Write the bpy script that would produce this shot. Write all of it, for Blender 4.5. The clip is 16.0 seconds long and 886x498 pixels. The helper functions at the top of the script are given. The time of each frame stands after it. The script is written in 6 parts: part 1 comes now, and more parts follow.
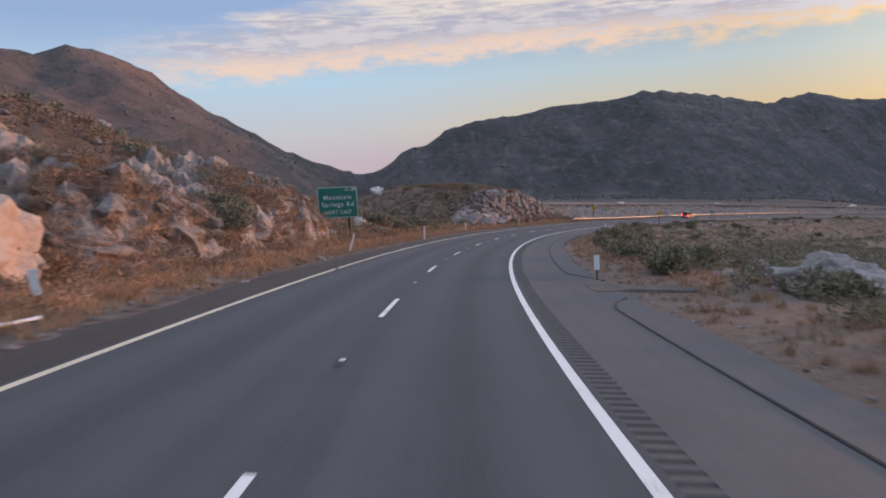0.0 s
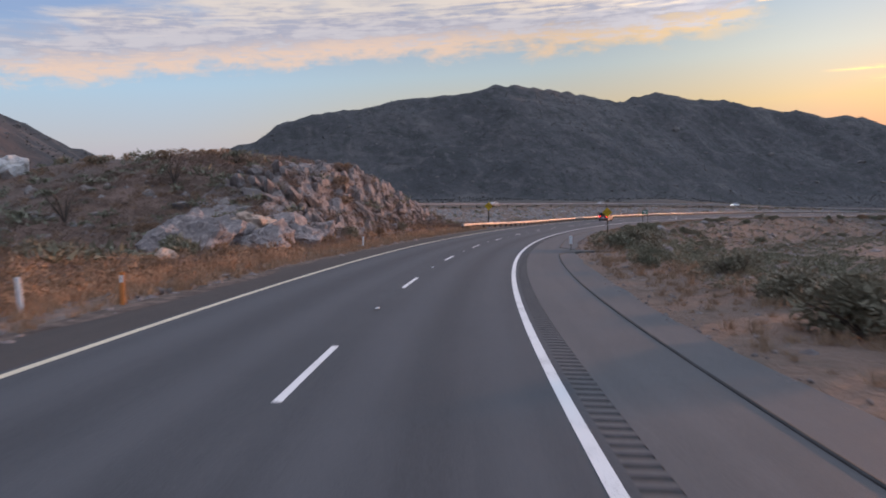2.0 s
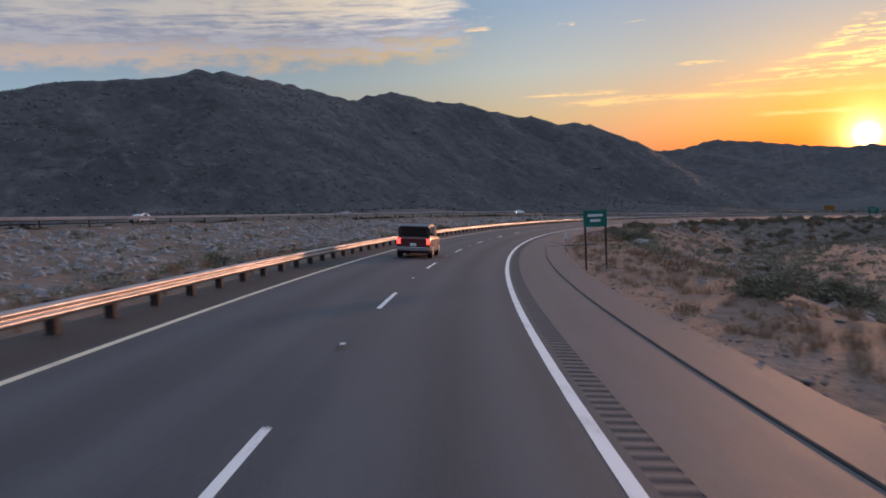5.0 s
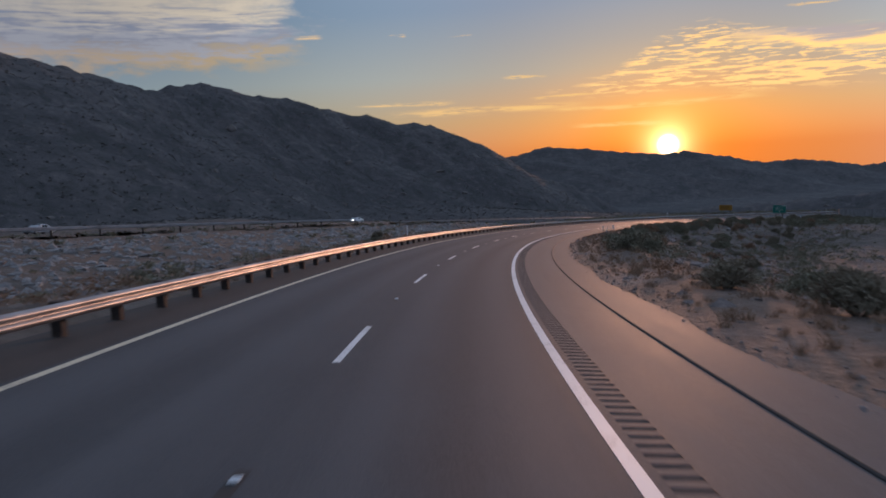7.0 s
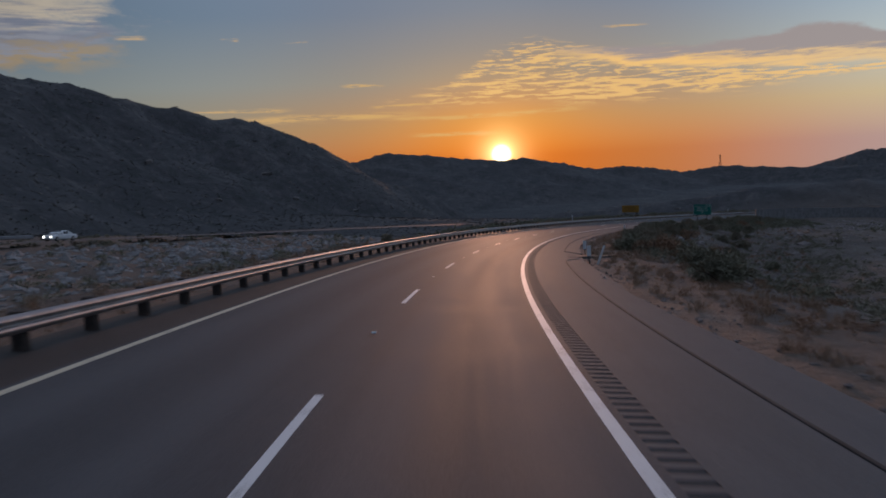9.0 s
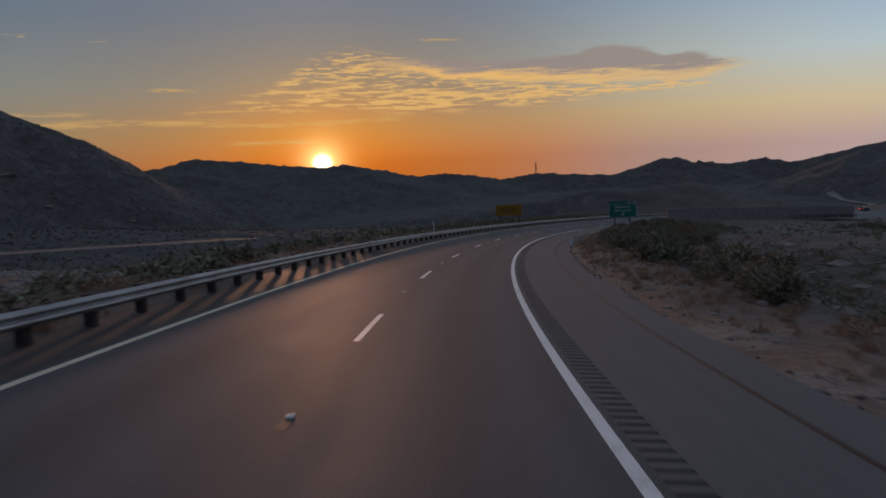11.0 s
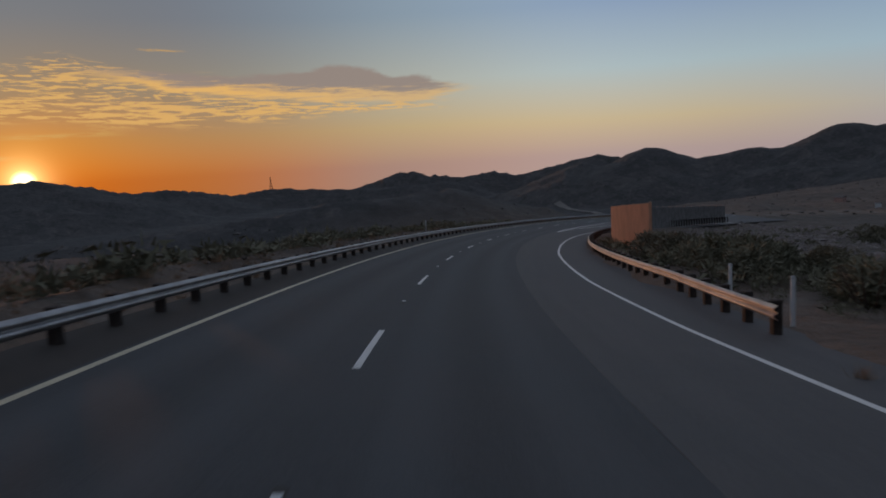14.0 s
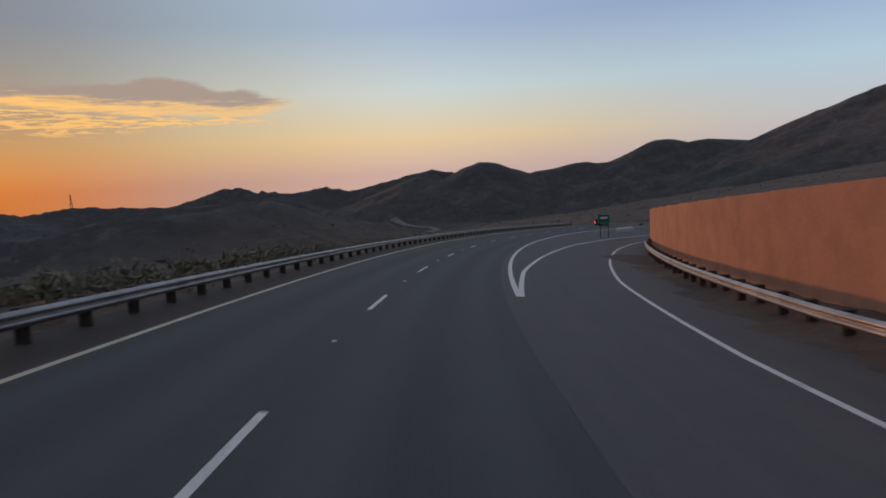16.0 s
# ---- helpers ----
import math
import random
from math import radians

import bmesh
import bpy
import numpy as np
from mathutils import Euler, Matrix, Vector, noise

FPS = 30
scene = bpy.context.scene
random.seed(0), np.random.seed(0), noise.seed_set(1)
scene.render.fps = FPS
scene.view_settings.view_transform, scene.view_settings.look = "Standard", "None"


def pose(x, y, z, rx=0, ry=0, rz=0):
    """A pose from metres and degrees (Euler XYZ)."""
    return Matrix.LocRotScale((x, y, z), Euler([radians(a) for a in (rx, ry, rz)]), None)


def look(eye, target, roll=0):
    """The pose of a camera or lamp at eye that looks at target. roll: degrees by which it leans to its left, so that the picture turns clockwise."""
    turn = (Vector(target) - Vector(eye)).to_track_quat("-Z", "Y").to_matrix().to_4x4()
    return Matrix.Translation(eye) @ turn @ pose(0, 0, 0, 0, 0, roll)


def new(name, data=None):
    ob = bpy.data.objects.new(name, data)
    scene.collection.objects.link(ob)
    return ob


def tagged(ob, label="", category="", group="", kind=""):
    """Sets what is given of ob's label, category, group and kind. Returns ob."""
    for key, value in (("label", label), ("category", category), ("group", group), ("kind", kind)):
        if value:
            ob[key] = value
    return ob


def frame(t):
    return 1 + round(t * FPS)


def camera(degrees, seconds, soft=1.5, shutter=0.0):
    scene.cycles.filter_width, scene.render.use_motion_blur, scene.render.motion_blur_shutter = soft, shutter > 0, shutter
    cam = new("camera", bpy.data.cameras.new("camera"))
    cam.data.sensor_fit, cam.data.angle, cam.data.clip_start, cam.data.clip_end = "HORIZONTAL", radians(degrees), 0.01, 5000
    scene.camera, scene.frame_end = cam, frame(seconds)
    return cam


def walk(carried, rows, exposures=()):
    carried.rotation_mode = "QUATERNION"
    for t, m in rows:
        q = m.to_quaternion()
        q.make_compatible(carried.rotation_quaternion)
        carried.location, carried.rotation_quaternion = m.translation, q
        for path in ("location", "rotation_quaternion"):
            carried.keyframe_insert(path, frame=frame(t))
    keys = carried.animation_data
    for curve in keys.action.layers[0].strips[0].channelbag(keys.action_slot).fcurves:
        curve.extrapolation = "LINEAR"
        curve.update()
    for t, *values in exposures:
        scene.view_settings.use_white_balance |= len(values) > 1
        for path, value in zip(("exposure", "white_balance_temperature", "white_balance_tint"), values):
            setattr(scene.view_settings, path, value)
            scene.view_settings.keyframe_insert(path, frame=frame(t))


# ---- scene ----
cam = camera(63.98, 16.0, 1.8, 0.12)
# seconds, place, pitch, roll, heading
PATH = [
    (0.0, -0.02, -0.60, 2.35, -7.08, 3.07, -0.21),
    (0.5, 0.32, 18.86, 0.72, -7.11, 3.32, -3.49),
    (1.0, 1.91, 37.90, -0.90, -7.07, 3.11, -7.07),
    (1.5, 4.63, 56.83, -2.52, -7.00, 3.20, -10.22),
    (2.0, 8.39, 75.48, -4.13, -7.19, 3.08, -12.62),
    (2.5, 12.73, 93.87, -5.69, -7.05, 2.76, -15.92),
    (3.0, 18.48, 112.34, -7.28, -6.98, 2.56, -19.97),
    (3.5, 25.49, 129.94, -8.86, -7.18, 2.43, -24.18),
    (4.0, 34.00, 147.47, -10.50, -7.06, 3.02, -27.89),
    (4.5, 43.21, 164.38, -12.09, -7.02, 3.16, -31.00),
    (5.0, 53.17, 180.67, -13.65, -7.02, 3.24, -34.08),
    (5.5, 64.02, 196.31, -15.20, -7.03, 3.32, -37.15),
    (6.0, 75.75, 211.22, -16.74, -7.04, 3.40, -40.22),
    (6.5, 88.29, 225.40, -18.26, -7.04, 3.46, -43.61),
    (7.0, 101.50, 238.49, -19.78, -7.02, 3.42, -47.22),
    (7.5, 115.36, 250.77, -21.31, -7.13, 3.30, -50.53),
    (8.0, 129.87, 262.18, -22.86, -7.41, 3.72, -54.12),
    (8.5, 145.35, 273.03, -24.45, -7.20, 3.79, -57.14),
    (9.0, 161.35, 283.02, -26.05, -7.08, 3.31, -60.01),
    (9.5, 177.78, 292.01, -27.65, -7.20, 2.99, -63.99),
    (10.0, 194.83, 299.74, -29.29, -7.22, 2.84, -67.85),
    (10.5, 212.34, 306.56, -30.93, -7.17, 2.97, -71.06),
    (11.0, 230.23, 312.32, -32.55, -7.13, 3.10, -74.27),
    (11.5, 248.43, 317.04, -34.17, -7.08, 3.24, -77.48),
    (12.0, 266.87, 320.69, -35.77, -7.03, 3.50, -80.69),
    (12.5, 285.61, 323.36, -37.36, -7.06, 3.60, -83.70),
    (13.0, 304.32, 325.08, -38.91, -6.99, 3.64, -86.94),
    (13.5, 322.93, 325.76, -40.43, -6.71, 3.30, -90.90),
    (14.0, 341.72, 324.84, -41.98, -6.91, 3.26, -95.21),
    (14.5, 360.17, 322.60, -43.52, -6.65, 3.16, -98.72),
    (15.0, 378.98, 319.55, -45.05, -6.57, 3.37, -101.95),
    (15.5, 397.43, 315.48, -46.53, -6.46, 3.30, -105.03),
    (16.0, 415.18, 310.45, -47.96, -6.28, 3.27, -108.57),
]

SUN_AZ, SUN_EL = 64.7, 1.1          # degrees from +y towards +x, and above the level
EXPOSURE = [(0.0, 0.86, 6550, 14), (2.5, 0.72, 6400, 14), (4.0, 0.46, 6200, 13), (6.5, -0.08, 5900, 11), (8.0, -0.50, 5700, 10), (9.5, -0.86, 5900, 10),
            (12.5, -1.0, 6450, 10), (14.0, -1.05, 6500, 10), (15.0, -0.86, 6650, 12), (16.0, -0.64, 6850, 13)]
walk(cam, [(t, pose(x, y, z, 90 + p, r, w)) for t, x, y, z, p, r, w in PATH], EXPOSURE)


# ---------------------------------------------------------------- node helpers
def node(nt, kind, **values):
    n = nt.nodes.new(kind)
    for k, v in values.items():
        if k in n.inputs.keys():
            if hasattr(v, "is_output"):
                nt.links.new(v, n.inputs[k])
            else:
                n.inputs[k].default_value = v
    return n


def calc(nt, op, a, b=0.0, c=0.0, clamp=False):
    n = nt.nodes.new("ShaderNodeMath")
    n.operation, n.use_clamp = op, clamp
    for i, v in enumerate((a, b, c)):
        if hasattr(v, "is_output"):
            nt.links.new(v, n.inputs[i])
        else:
            n.inputs[i].default_value = v
    return n.outputs[0]


def smooth(nt, value, a, b, lo=0.0, hi=1.0):
    n = nt.nodes.new("ShaderNodeMapRange")
    n.interpolation_type = "SMOOTHSTEP"
    nt.links.new(value, n.inputs[0])
    for i, v in enumerate((a, b, lo, hi)):
        n.inputs[1 + i].default_value = v
    return n.outputs[0]


def mix(nt, fac, a, b, how="MIX"):
    n = nt.nodes.new("ShaderNodeMix")
    n.data_type, n.blend_type = "RGBA", how
    for i, v in ((0, fac), (6, a), (7, b)):
        if hasattr(v, "is_output"):
            nt.links.new(v, n.inputs[i])
        elif i == 0:
            n.inputs[i].default_value = v
        else:
            n.inputs[i].default_value = (*v[:3], 1.0)
    return n.outputs[2]


def noise_tex(nt, co, scale, detail=4.0, rough=0.55, distort=0.0):
    n = nt.nodes.new("ShaderNodeTexNoise")
    nt.links.new(co, n.inputs["Vector"])
    n.inputs["Scale"].default_value, n.inputs["Detail"].default_value = scale, detail
    n.inputs["Roughness"].default_value, n.inputs["Distortion"].default_value = rough, distort
    return n.outputs[0]


# ---------------------------------------------------------------- sky and sun
world = bpy.data.worlds.new("sky")
scene.world = world
world.use_nodes = True
wt = world.node_tree
wt.nodes.clear()
direction = node(wt, "ShaderNodeTexCoord").outputs["Generated"]
sep = node(wt, "ShaderNodeSeparateXYZ", Vector=direction)
azimuth = calc(wt, "MULTIPLY", calc(wt, "ARCTAN2", sep.outputs[0], sep.outputs[1]), 57.2958)
height = calc(wt, "MULTIPLY", calc(wt, "ARCSINE", sep.outputs[2]), 57.2958)
sky = node(wt, "ShaderNodeTexSky")
sky.sky_type, sky.sun_disc = "NISHITA", False
sky.sun_elevation, sky.sun_rotation = radians(SUN_EL + 1.0), radians(SUN_AZ)
sky.air_density, sky.dust_density, sky.ozone_density = 1.0, 1.6, 1.0
nishita = mix(wt, 1.0, sky.outputs[0], (0.10, 0.10, 0.10), "MULTIPLY")


def sky_ramp(stops):
    """Colour over height in degrees, from the horizon up."""
    n = node(wt, "ShaderNodeValToRGB", Fac=calc(wt, "MULTIPLY_ADD", height, 1 / 92.0, 2 / 92.0, True))
    while len(n.color_ramp.elements) < len(stops):
        n.color_ramp.elements.new(0.5)
    for e, (at, col) in zip(n.color_ramp.elements, stops):
        e.position, e.color = (at + 2) / 92.0, (*col, 1.0)
    return n.outputs[0]


# clear sky at growing distance from the sunset: orange, amber, straw, then pale blue over a mauve horizon
TOP = [(26, (0.195, 0.25, 0.36)), (50, (0.31, 0.355, 0.44)), (90, (0.34, 0.38, 0.46))]
AT_SUN = sky_ramp([(0, (0.62, 0.115, 0.010)), (3, (0.48, 0.195, 0.052)), (6.5, (0.255, 0.230, 0.180)), (8.5, (0.190, 0.220, 0.225)), (11.5, (0.150, 0.215, 0.275))] + TOP)
NEAR_SUN = sky_ramp([(0, (0.48, 0.15, 0.045)), (3, (0.37, 0.215, 0.108)), (6.5, (0.235, 0.243, 0.218)), (11.5, (0.150, 0.205, 0.27))] + TOP)
ASIDE = sky_ramp([(0, (0.30, 0.195, 0.165)), (3, (0.36, 0.282, 0.165)), (6.5, (0.285, 0.308, 0.285)), (11.5, (0.170, 0.235, 0.30))] + TOP)
WIDE = sky_ramp([(0, (0.31, 0.235, 0.225)), (2.6, (0.385, 0.315, 0.205)), (6.5, (0.275, 0.345, 0.375)), (11.5, (0.165, 0.230, 0.345))] + TOP)
FAR_SKY = sky_ramp([(0, (0.33, 0.285, 0.315)), (2.6, (0.32, 0.335, 0.36)), (6.5, (0.265, 0.375, 0.465)), (11.5, (0.175, 0.255, 0.40))] + TOP)
sun_vec = Vector((math.sin(radians(SUN_AZ)), math.cos(radians(SUN_AZ)), math.tan(radians(0.25)))).normalized()
dot = node(wt, "ShaderNodeVectorMath")
dot.operation = "DOT_PRODUCT"
wt.links.new(direction, dot.inputs[0])
dot.inputs[1].default_value = sun_vec
away = calc(wt, "MULTIPLY", calc(wt, "ARCCOSINE", calc(wt, "MINIMUM", dot.outputs["Value"], 0.9999999)), 57.2958)
# the glow lies flat along the horizon
dazi = calc(wt, "SUBTRACT", azimuth, SUN_AZ)
dazi = calc(wt, "WRAP", dazi, 180.0, -180.0)
turn_off = calc(wt, "ABSOLUTE", dazi)
clear = mix(wt, smooth(wt, turn_off, 0.0, 13.0), AT_SUN, NEAR_SUN)
clear = mix(wt, smooth(wt, turn_off, 10.0, 28.0), clear, ASIDE)
clear = mix(wt, smooth(wt, turn_off, 26.0, 50.0), clear, WIDE)
clear = mix(wt, smooth(wt, turn_off, 48.0, 75.0), clear, FAR_SKY)
clear = mix(wt, 0.10, clear, nishita)
# the clear western sky is brighter than the clouded north, and the east already dim
gain = calc(wt, "ADD", smooth(wt, azimuth, 20.0, 50.0, 1.0, 1.6), smooth(wt, azimuth, 68.0, 108.0, 0.0, 1.7))
gain = calc(wt, "MULTIPLY", gain, smooth(wt, azimuth, 96.0, 134.0, 1.0, 0.80))
gain = calc(wt, "MULTIPLY", gain, calc(wt, "MULTIPLY", smooth(wt, azimuth, 140.0, 178.0, 1.0, 0.30), smooth(wt, azimuth, -60.0, -110.0, 1.0, 0.75)))
over_head = smooth(wt, height, 18.0, 50.0)
gain = calc(wt, "ADD", calc(wt, "MULTIPLY", gain, calc(wt, "SUBTRACT", 1.0, over_head)), calc(wt, "MULTIPLY", over_head, 1.5))
fade = node(wt, "ShaderNodeCombineXYZ", X=gain, Y=gain, Z=gain)


def glow(base, reach, col):
    k = calc(wt, "POWER", 2.718, calc(wt, "MULTIPLY", away, -1 / reach))
    return mix(wt, 1.0, base, mix(wt, k, (0, 0, 0), col), "ADD")


# clouds: two banks, thin and gilded at the edge, grey where thick
def cloud_noise(drop):
    h = calc(wt, "SUBTRACT", height, drop)
    flat = node(wt, "ShaderNodeCombineXYZ", X=calc(wt, "MULTIPLY", azimuth, 0.05), Y=calc(wt, "MULTIPLY", h, 0.26))
    streak = node(wt, "ShaderNodeCombineXYZ", X=calc(wt, "MULTIPLY", azimuth, 0.105), Y=calc(wt, "MULTIPLY", h, 1.15), Z=3.7)
    return noise_tex(wt, flat.outputs[0], 2.4, 8.0, 0.58, 0.5), noise_tex(wt, streak.outputs[0], 2.6, 8.0, 0.58, 0.5)


n_big, n_str = cloud_noise(0.0)


def edge(points):
    """Height in degrees of a cloud's edge along the horizon."""
    a0, a1 = points[0][0], points[-1][0]
    n = node(wt, "ShaderNodeValToRGB", Fac=calc(wt, "MULTIPLY_ADD", azimuth, 1 / (a1 - a0), -a0 / (a1 - a0), True))
    while len(n.color_ramp.elements) < len(points):
        n.color_ramp.elements.new(0.5)
    n.color_ramp.interpolation = "EASE"
    for e, (a, h) in zip(n.color_ramp.elements, points):
        e.position, e.color = (a - a0) / (a1 - a0), (h / 20, h / 20, h / 20, 1.0)
    return calc(wt, "MULTIPLY", n.outputs[0], 20.0)


def times(*values):
    out_ = values[0]
    for v in values[1:]:
        out_ = calc(wt, "MULTIPLY", out_, v)
    return out_


def plus(a, b, k=1.0):
    return calc(wt, "ADD", a, calc(wt, "MULTIPLY", b, k))


wob_big, wob_str = calc(wt, "SUBTRACT", n_big, 0.5), calc(wt, "SUBTRACT", n_str, 0.5)
puff_at = node(wt, "ShaderNodeCombineXYZ", X=calc(wt, "MULTIPLY", azimuth, 0.33), Y=calc(wt, "MULTIPLY", height, 0.75), Z=8.1)
puff = noise_tex(wt, puff_at.outputs[0], 1.0, 7.0, 0.6, 0.3)
ripple_at = node(wt, "ShaderNodeCombineXYZ", X=calc(wt, "MULTIPLY", azimuth, 0.46), Y=calc(wt, "MULTIPLY_ADD", azimuth, 0.10, calc(wt, "MULTIPLY", height, 4.1)), Z=1.3)
ripple = noise_tex(wt, ripple_at.outputs[0], 1.0, 5.0, 0.6, 0.5)

# the long northern bank: peach along its foot, mauve above, ragged towards the top
foot_a = edge([(-34, 6.3), (-20, 6.7), (-12, 6.8), (-7, 7.2), (0, 7.6), (6, 7.95), (17, 8.0), (25, 7.8), (38, 8.0)])
top_a = edge([(-34, 9.2), (-19, 10.4), (-9, 11.6), (2, 14.0), (26, 15.0), (38, 13.0)])
rise_a = plus(plus(calc(wt, "SUBTRACT", height, foot_a), calc(wt, "SUBTRACT", puff, 0.5), 4.4), wob_str, 0.9)
ends_a = times(smooth(wt, plus(azimuth, wob_big, 26.0), -27.0, -16.0), smooth(wt, plus(azimuth, calc(wt, "SUBTRACT", puff, 0.5), 16.0), 38.0, 33.0))
dens_a = times(ends_a, smooth(wt, rise_a, -0.5, 1.1), smooth(wt, plus(calc(wt, "SUBTRACT", height, top_a), wob_big, 7.0), 1.2, -1.2))
dens_a = times(dens_a, smooth(wt, plus(puff, n_str, 0.6), 0.52, 0.86, 0.66, 1.0))
near_sun = smooth(wt, away, 60.0, 8.0)
peach = mix(wt, smooth(wt, azimuth, 8.0, 34.0), (0.50, 0.365, 0.275), (0.46, 0.325, 0.175))
mauve = mix(wt, smooth(wt, plus(puff, n_str), 0.85, 1.15), (0.265, 0.258, 0.295), (0.36, 0.345, 0.36))
pale = smooth(wt, plus(height, wob_str, 5.0), 10.4, 12.2)
body_a = mix(wt, times(pale, 0.65), mix(wt, smooth(wt, plus(rise_a, wob_str, 2.5), 2.1, 0.7), mauve, peach), mix(wt, smooth(wt, azimuth, 10.0, 32.0), (0.50, 0.44, 0.36), (0.80, 0.62, 0.38)))

# the grey lens right of the sun, gilt underneath
foot_b = edge([(64, 7.6), (70, 6.9), (78, 5.8), (86, 5.15), (93, 4.8), (99, 5.6)])
top_b = edge([(64, 8.2), (70, 8.2), (75, 7.9), (80, 7.35), (84, 7.7), (88, 8.0), (92.4, 7.1), (99, 5.9)])
over_b = plus(calc(wt, "SUBTRACT", height, foot_b), wob_str, 1.6)
under_b = plus(calc(wt, "SUBTRACT", top_b, height), calc(wt, "SUBTRACT", puff, 0.5), 1.3)
dens_b = times(smooth(wt, over_b, -0.1, 0.5), smooth(wt, under_b, -0.1, 0.35), smooth(wt, plus(azimuth, wob_str, 10.0), 67.0, 74.0), smooth(wt, plus(azimuth, wob_str, 10.0), 99.5, 95.0))
gilt = (1.62, 0.93, 0.29)
body_b = mix(wt, smooth(wt, plus(over_b, calc(wt, "SUBTRACT", ripple, 0.5), 1.8), 1.35, 0.45), (0.60, 0.48, 0.42), mix(wt, smooth(wt, azimuth, 78.0, 96.0), gilt, (1.30, 0.87, 0.42)))

# rippled gold fleece over the sun
foot_c = edge([(55, 4.9), (60, 4.5), (65, 4.25), (74, 3.75), (82, 3.65), (88, 4.3), (97, 4.3)])
top_c = edge([(55, 4.9), (60, 6.0), (65, 8.4), (68, 8.9), (71, 8.3), (76, 7.4), (86, 5.6), (97, 5.1)])
in_c = times(smooth(wt, plus(calc(wt, "SUBTRACT", height, foot_c), wob_big, 2.0), -0.35, 0.55), smooth(wt, plus(calc(wt, "SUBTRACT", top_c, height), wob_big, 2.5), -0.3, 0.7), smooth(wt, plus(azimuth, wob_str, 22.0), 55.0, 64.0), smooth(wt, azimuth, 97.0, 93.0))
dens_c = times(in_c, smooth(wt, plus(ripple, calc(wt, "SUBTRACT", n_str, 0.5), 0.5), 0.485, 0.57))
veil_c = times(in_c, smooth(wt, puff, 0.35, 0.65), 0.22)


def wisp(a0, a1, h0, h1, thick, rag=0.35):
    """A thin streak of cloud from a0 to a1 along the horizon."""
    mid_ = calc(wt, "MULTIPLY_ADD", azimuth, (h1 - h0) / (a1 - a0), h0 - a0 * (h1 - h0) / (a1 - a0))
    off = calc(wt, "ABSOLUTE", plus(calc(wt, "SUBTRACT", height, mid_), wob_str, rag * 2))
    w = (a1 - a0) * 0.3
    return times(smooth(wt, off, thick, 0.0), smooth(wt, azimuth, a0, a0 + w), smooth(wt, azimuth, a1, a1 - w), smooth(wt, plus(ripple, n_str, 0.5), 0.58, 0.80))


dens_w = wisp(42, 60, 3.9, 3.8, 0.42)
for q in ((54, 68, 3.5, 3.3, 0.22), (61, 72.5, 3.4, 3.5, 0.25), (40, 49, 4.7, 4.6, 0.2), (54, 60, 4.4, 4.6, 0.2), (57, 65, 2.2, 2.0, 0.22), (52, 56, 6.2, 6.1, 0.14), (36, 38.6, 9.9, 10.0, 0.22), (43.4, 45, 9.8, 9.8, 0.16), (72.5, 76.5, 9.4, 9.3, 0.12), (48, 50.2, 9.6, 9.6, 0.10)):
    dens_w = calc(wt, "MAXIMUM", dens_w, wisp(*q))
out = mix(wt, calc(wt, "MULTIPLY", dens_a, 0.92), clear, body_a)
out = mix(wt, 1.0, out, fade.outputs[0], "MULTIPLY")
out = mix(wt, veil_c, out, (0.66, 0.40, 0.20))
out = mix(wt, calc(wt, "MULTIPLY", dens_c, 0.78), out, gilt)
out = mix(wt, calc(wt, "MULTIPLY", dens_w, 0.75), out, mix(wt, near_sun, (0.75, 0.60, 0.45), (1.25, 0.72, 0.22)))
out = mix(wt, calc(wt, "MULTIPLY", dens_b, 0.93), out, body_b)
disc = smooth(wt, away, 0.95, 0.35)
out = glow(out, 2.4, (0.34, 0.10, 0.01))
out = glow(out, 0.75, (6.0, 4.2, 1.6))
out = mix(wt, disc, out, (7.0, 5.5, 3.0))
bg = node(wt, "ShaderNodeBackground", Color=out, Strength=1.0)
wo = node(wt, "ShaderNodeOutputWorld")
wt.links.new(bg.outputs[0], wo.inputs[0])

sun = new("sun", bpy.data.lights.new("sun", "SUN"))
sun.data.energy, sun.data.angle, sun.data.color = 1.9, radians(2.5), (1.0, 0.46, 0.24)
sun.matrix_world = look((0, 0, 0), (-math.sin(radians(SUN_AZ)), -math.cos(radians(SUN_AZ)), -math.tan(radians(SUN_EL))))


# ---------------------------------------------------------------- materials
def material(name, rough=0.85, metal=0.0):
    m = bpy.data.materials.new(name)
    m.use_nodes = True
    nt = m.node_tree
    b = nt.nodes["Principled BSDF"]
    b.inputs["Roughness"].default_value, b.inputs["Metallic"].default_value = rough, metal
    return m, nt, b


def plain(name, col, rough=0.6, metal=0.0, vary=0.15, scale=4.0, bump=0.0):
    """Paint, metal or rubber with soft stains and fine grain."""
    m, nt, b = material(name, rough, metal)
    co = node(nt, "ShaderNodeTexCoord").outputs["Object"]
    f = calc(nt, "ADD", calc(nt, "MULTIPLY", noise_tex(nt, co, scale, 5), 0.65), calc(nt, "MULTIPLY", noise_tex(nt, co, scale * 14, 2), 0.35))
    dark = tuple(c * (1 - vary * 2) for c in col)
    light = tuple(min(1.0, c * (1 + vary)) for c in col)
    nt.links.new(mix(nt, smooth(nt, f, 0.3, 0.7), dark, light), b.inputs["Base Color"])
    if bump:
        bp = node(nt, "ShaderNodeBump", Strength=0.5, Distance=bump, Height=f)
        nt.links.new(bp.outputs[0], b.inputs["Normal"])
    return m


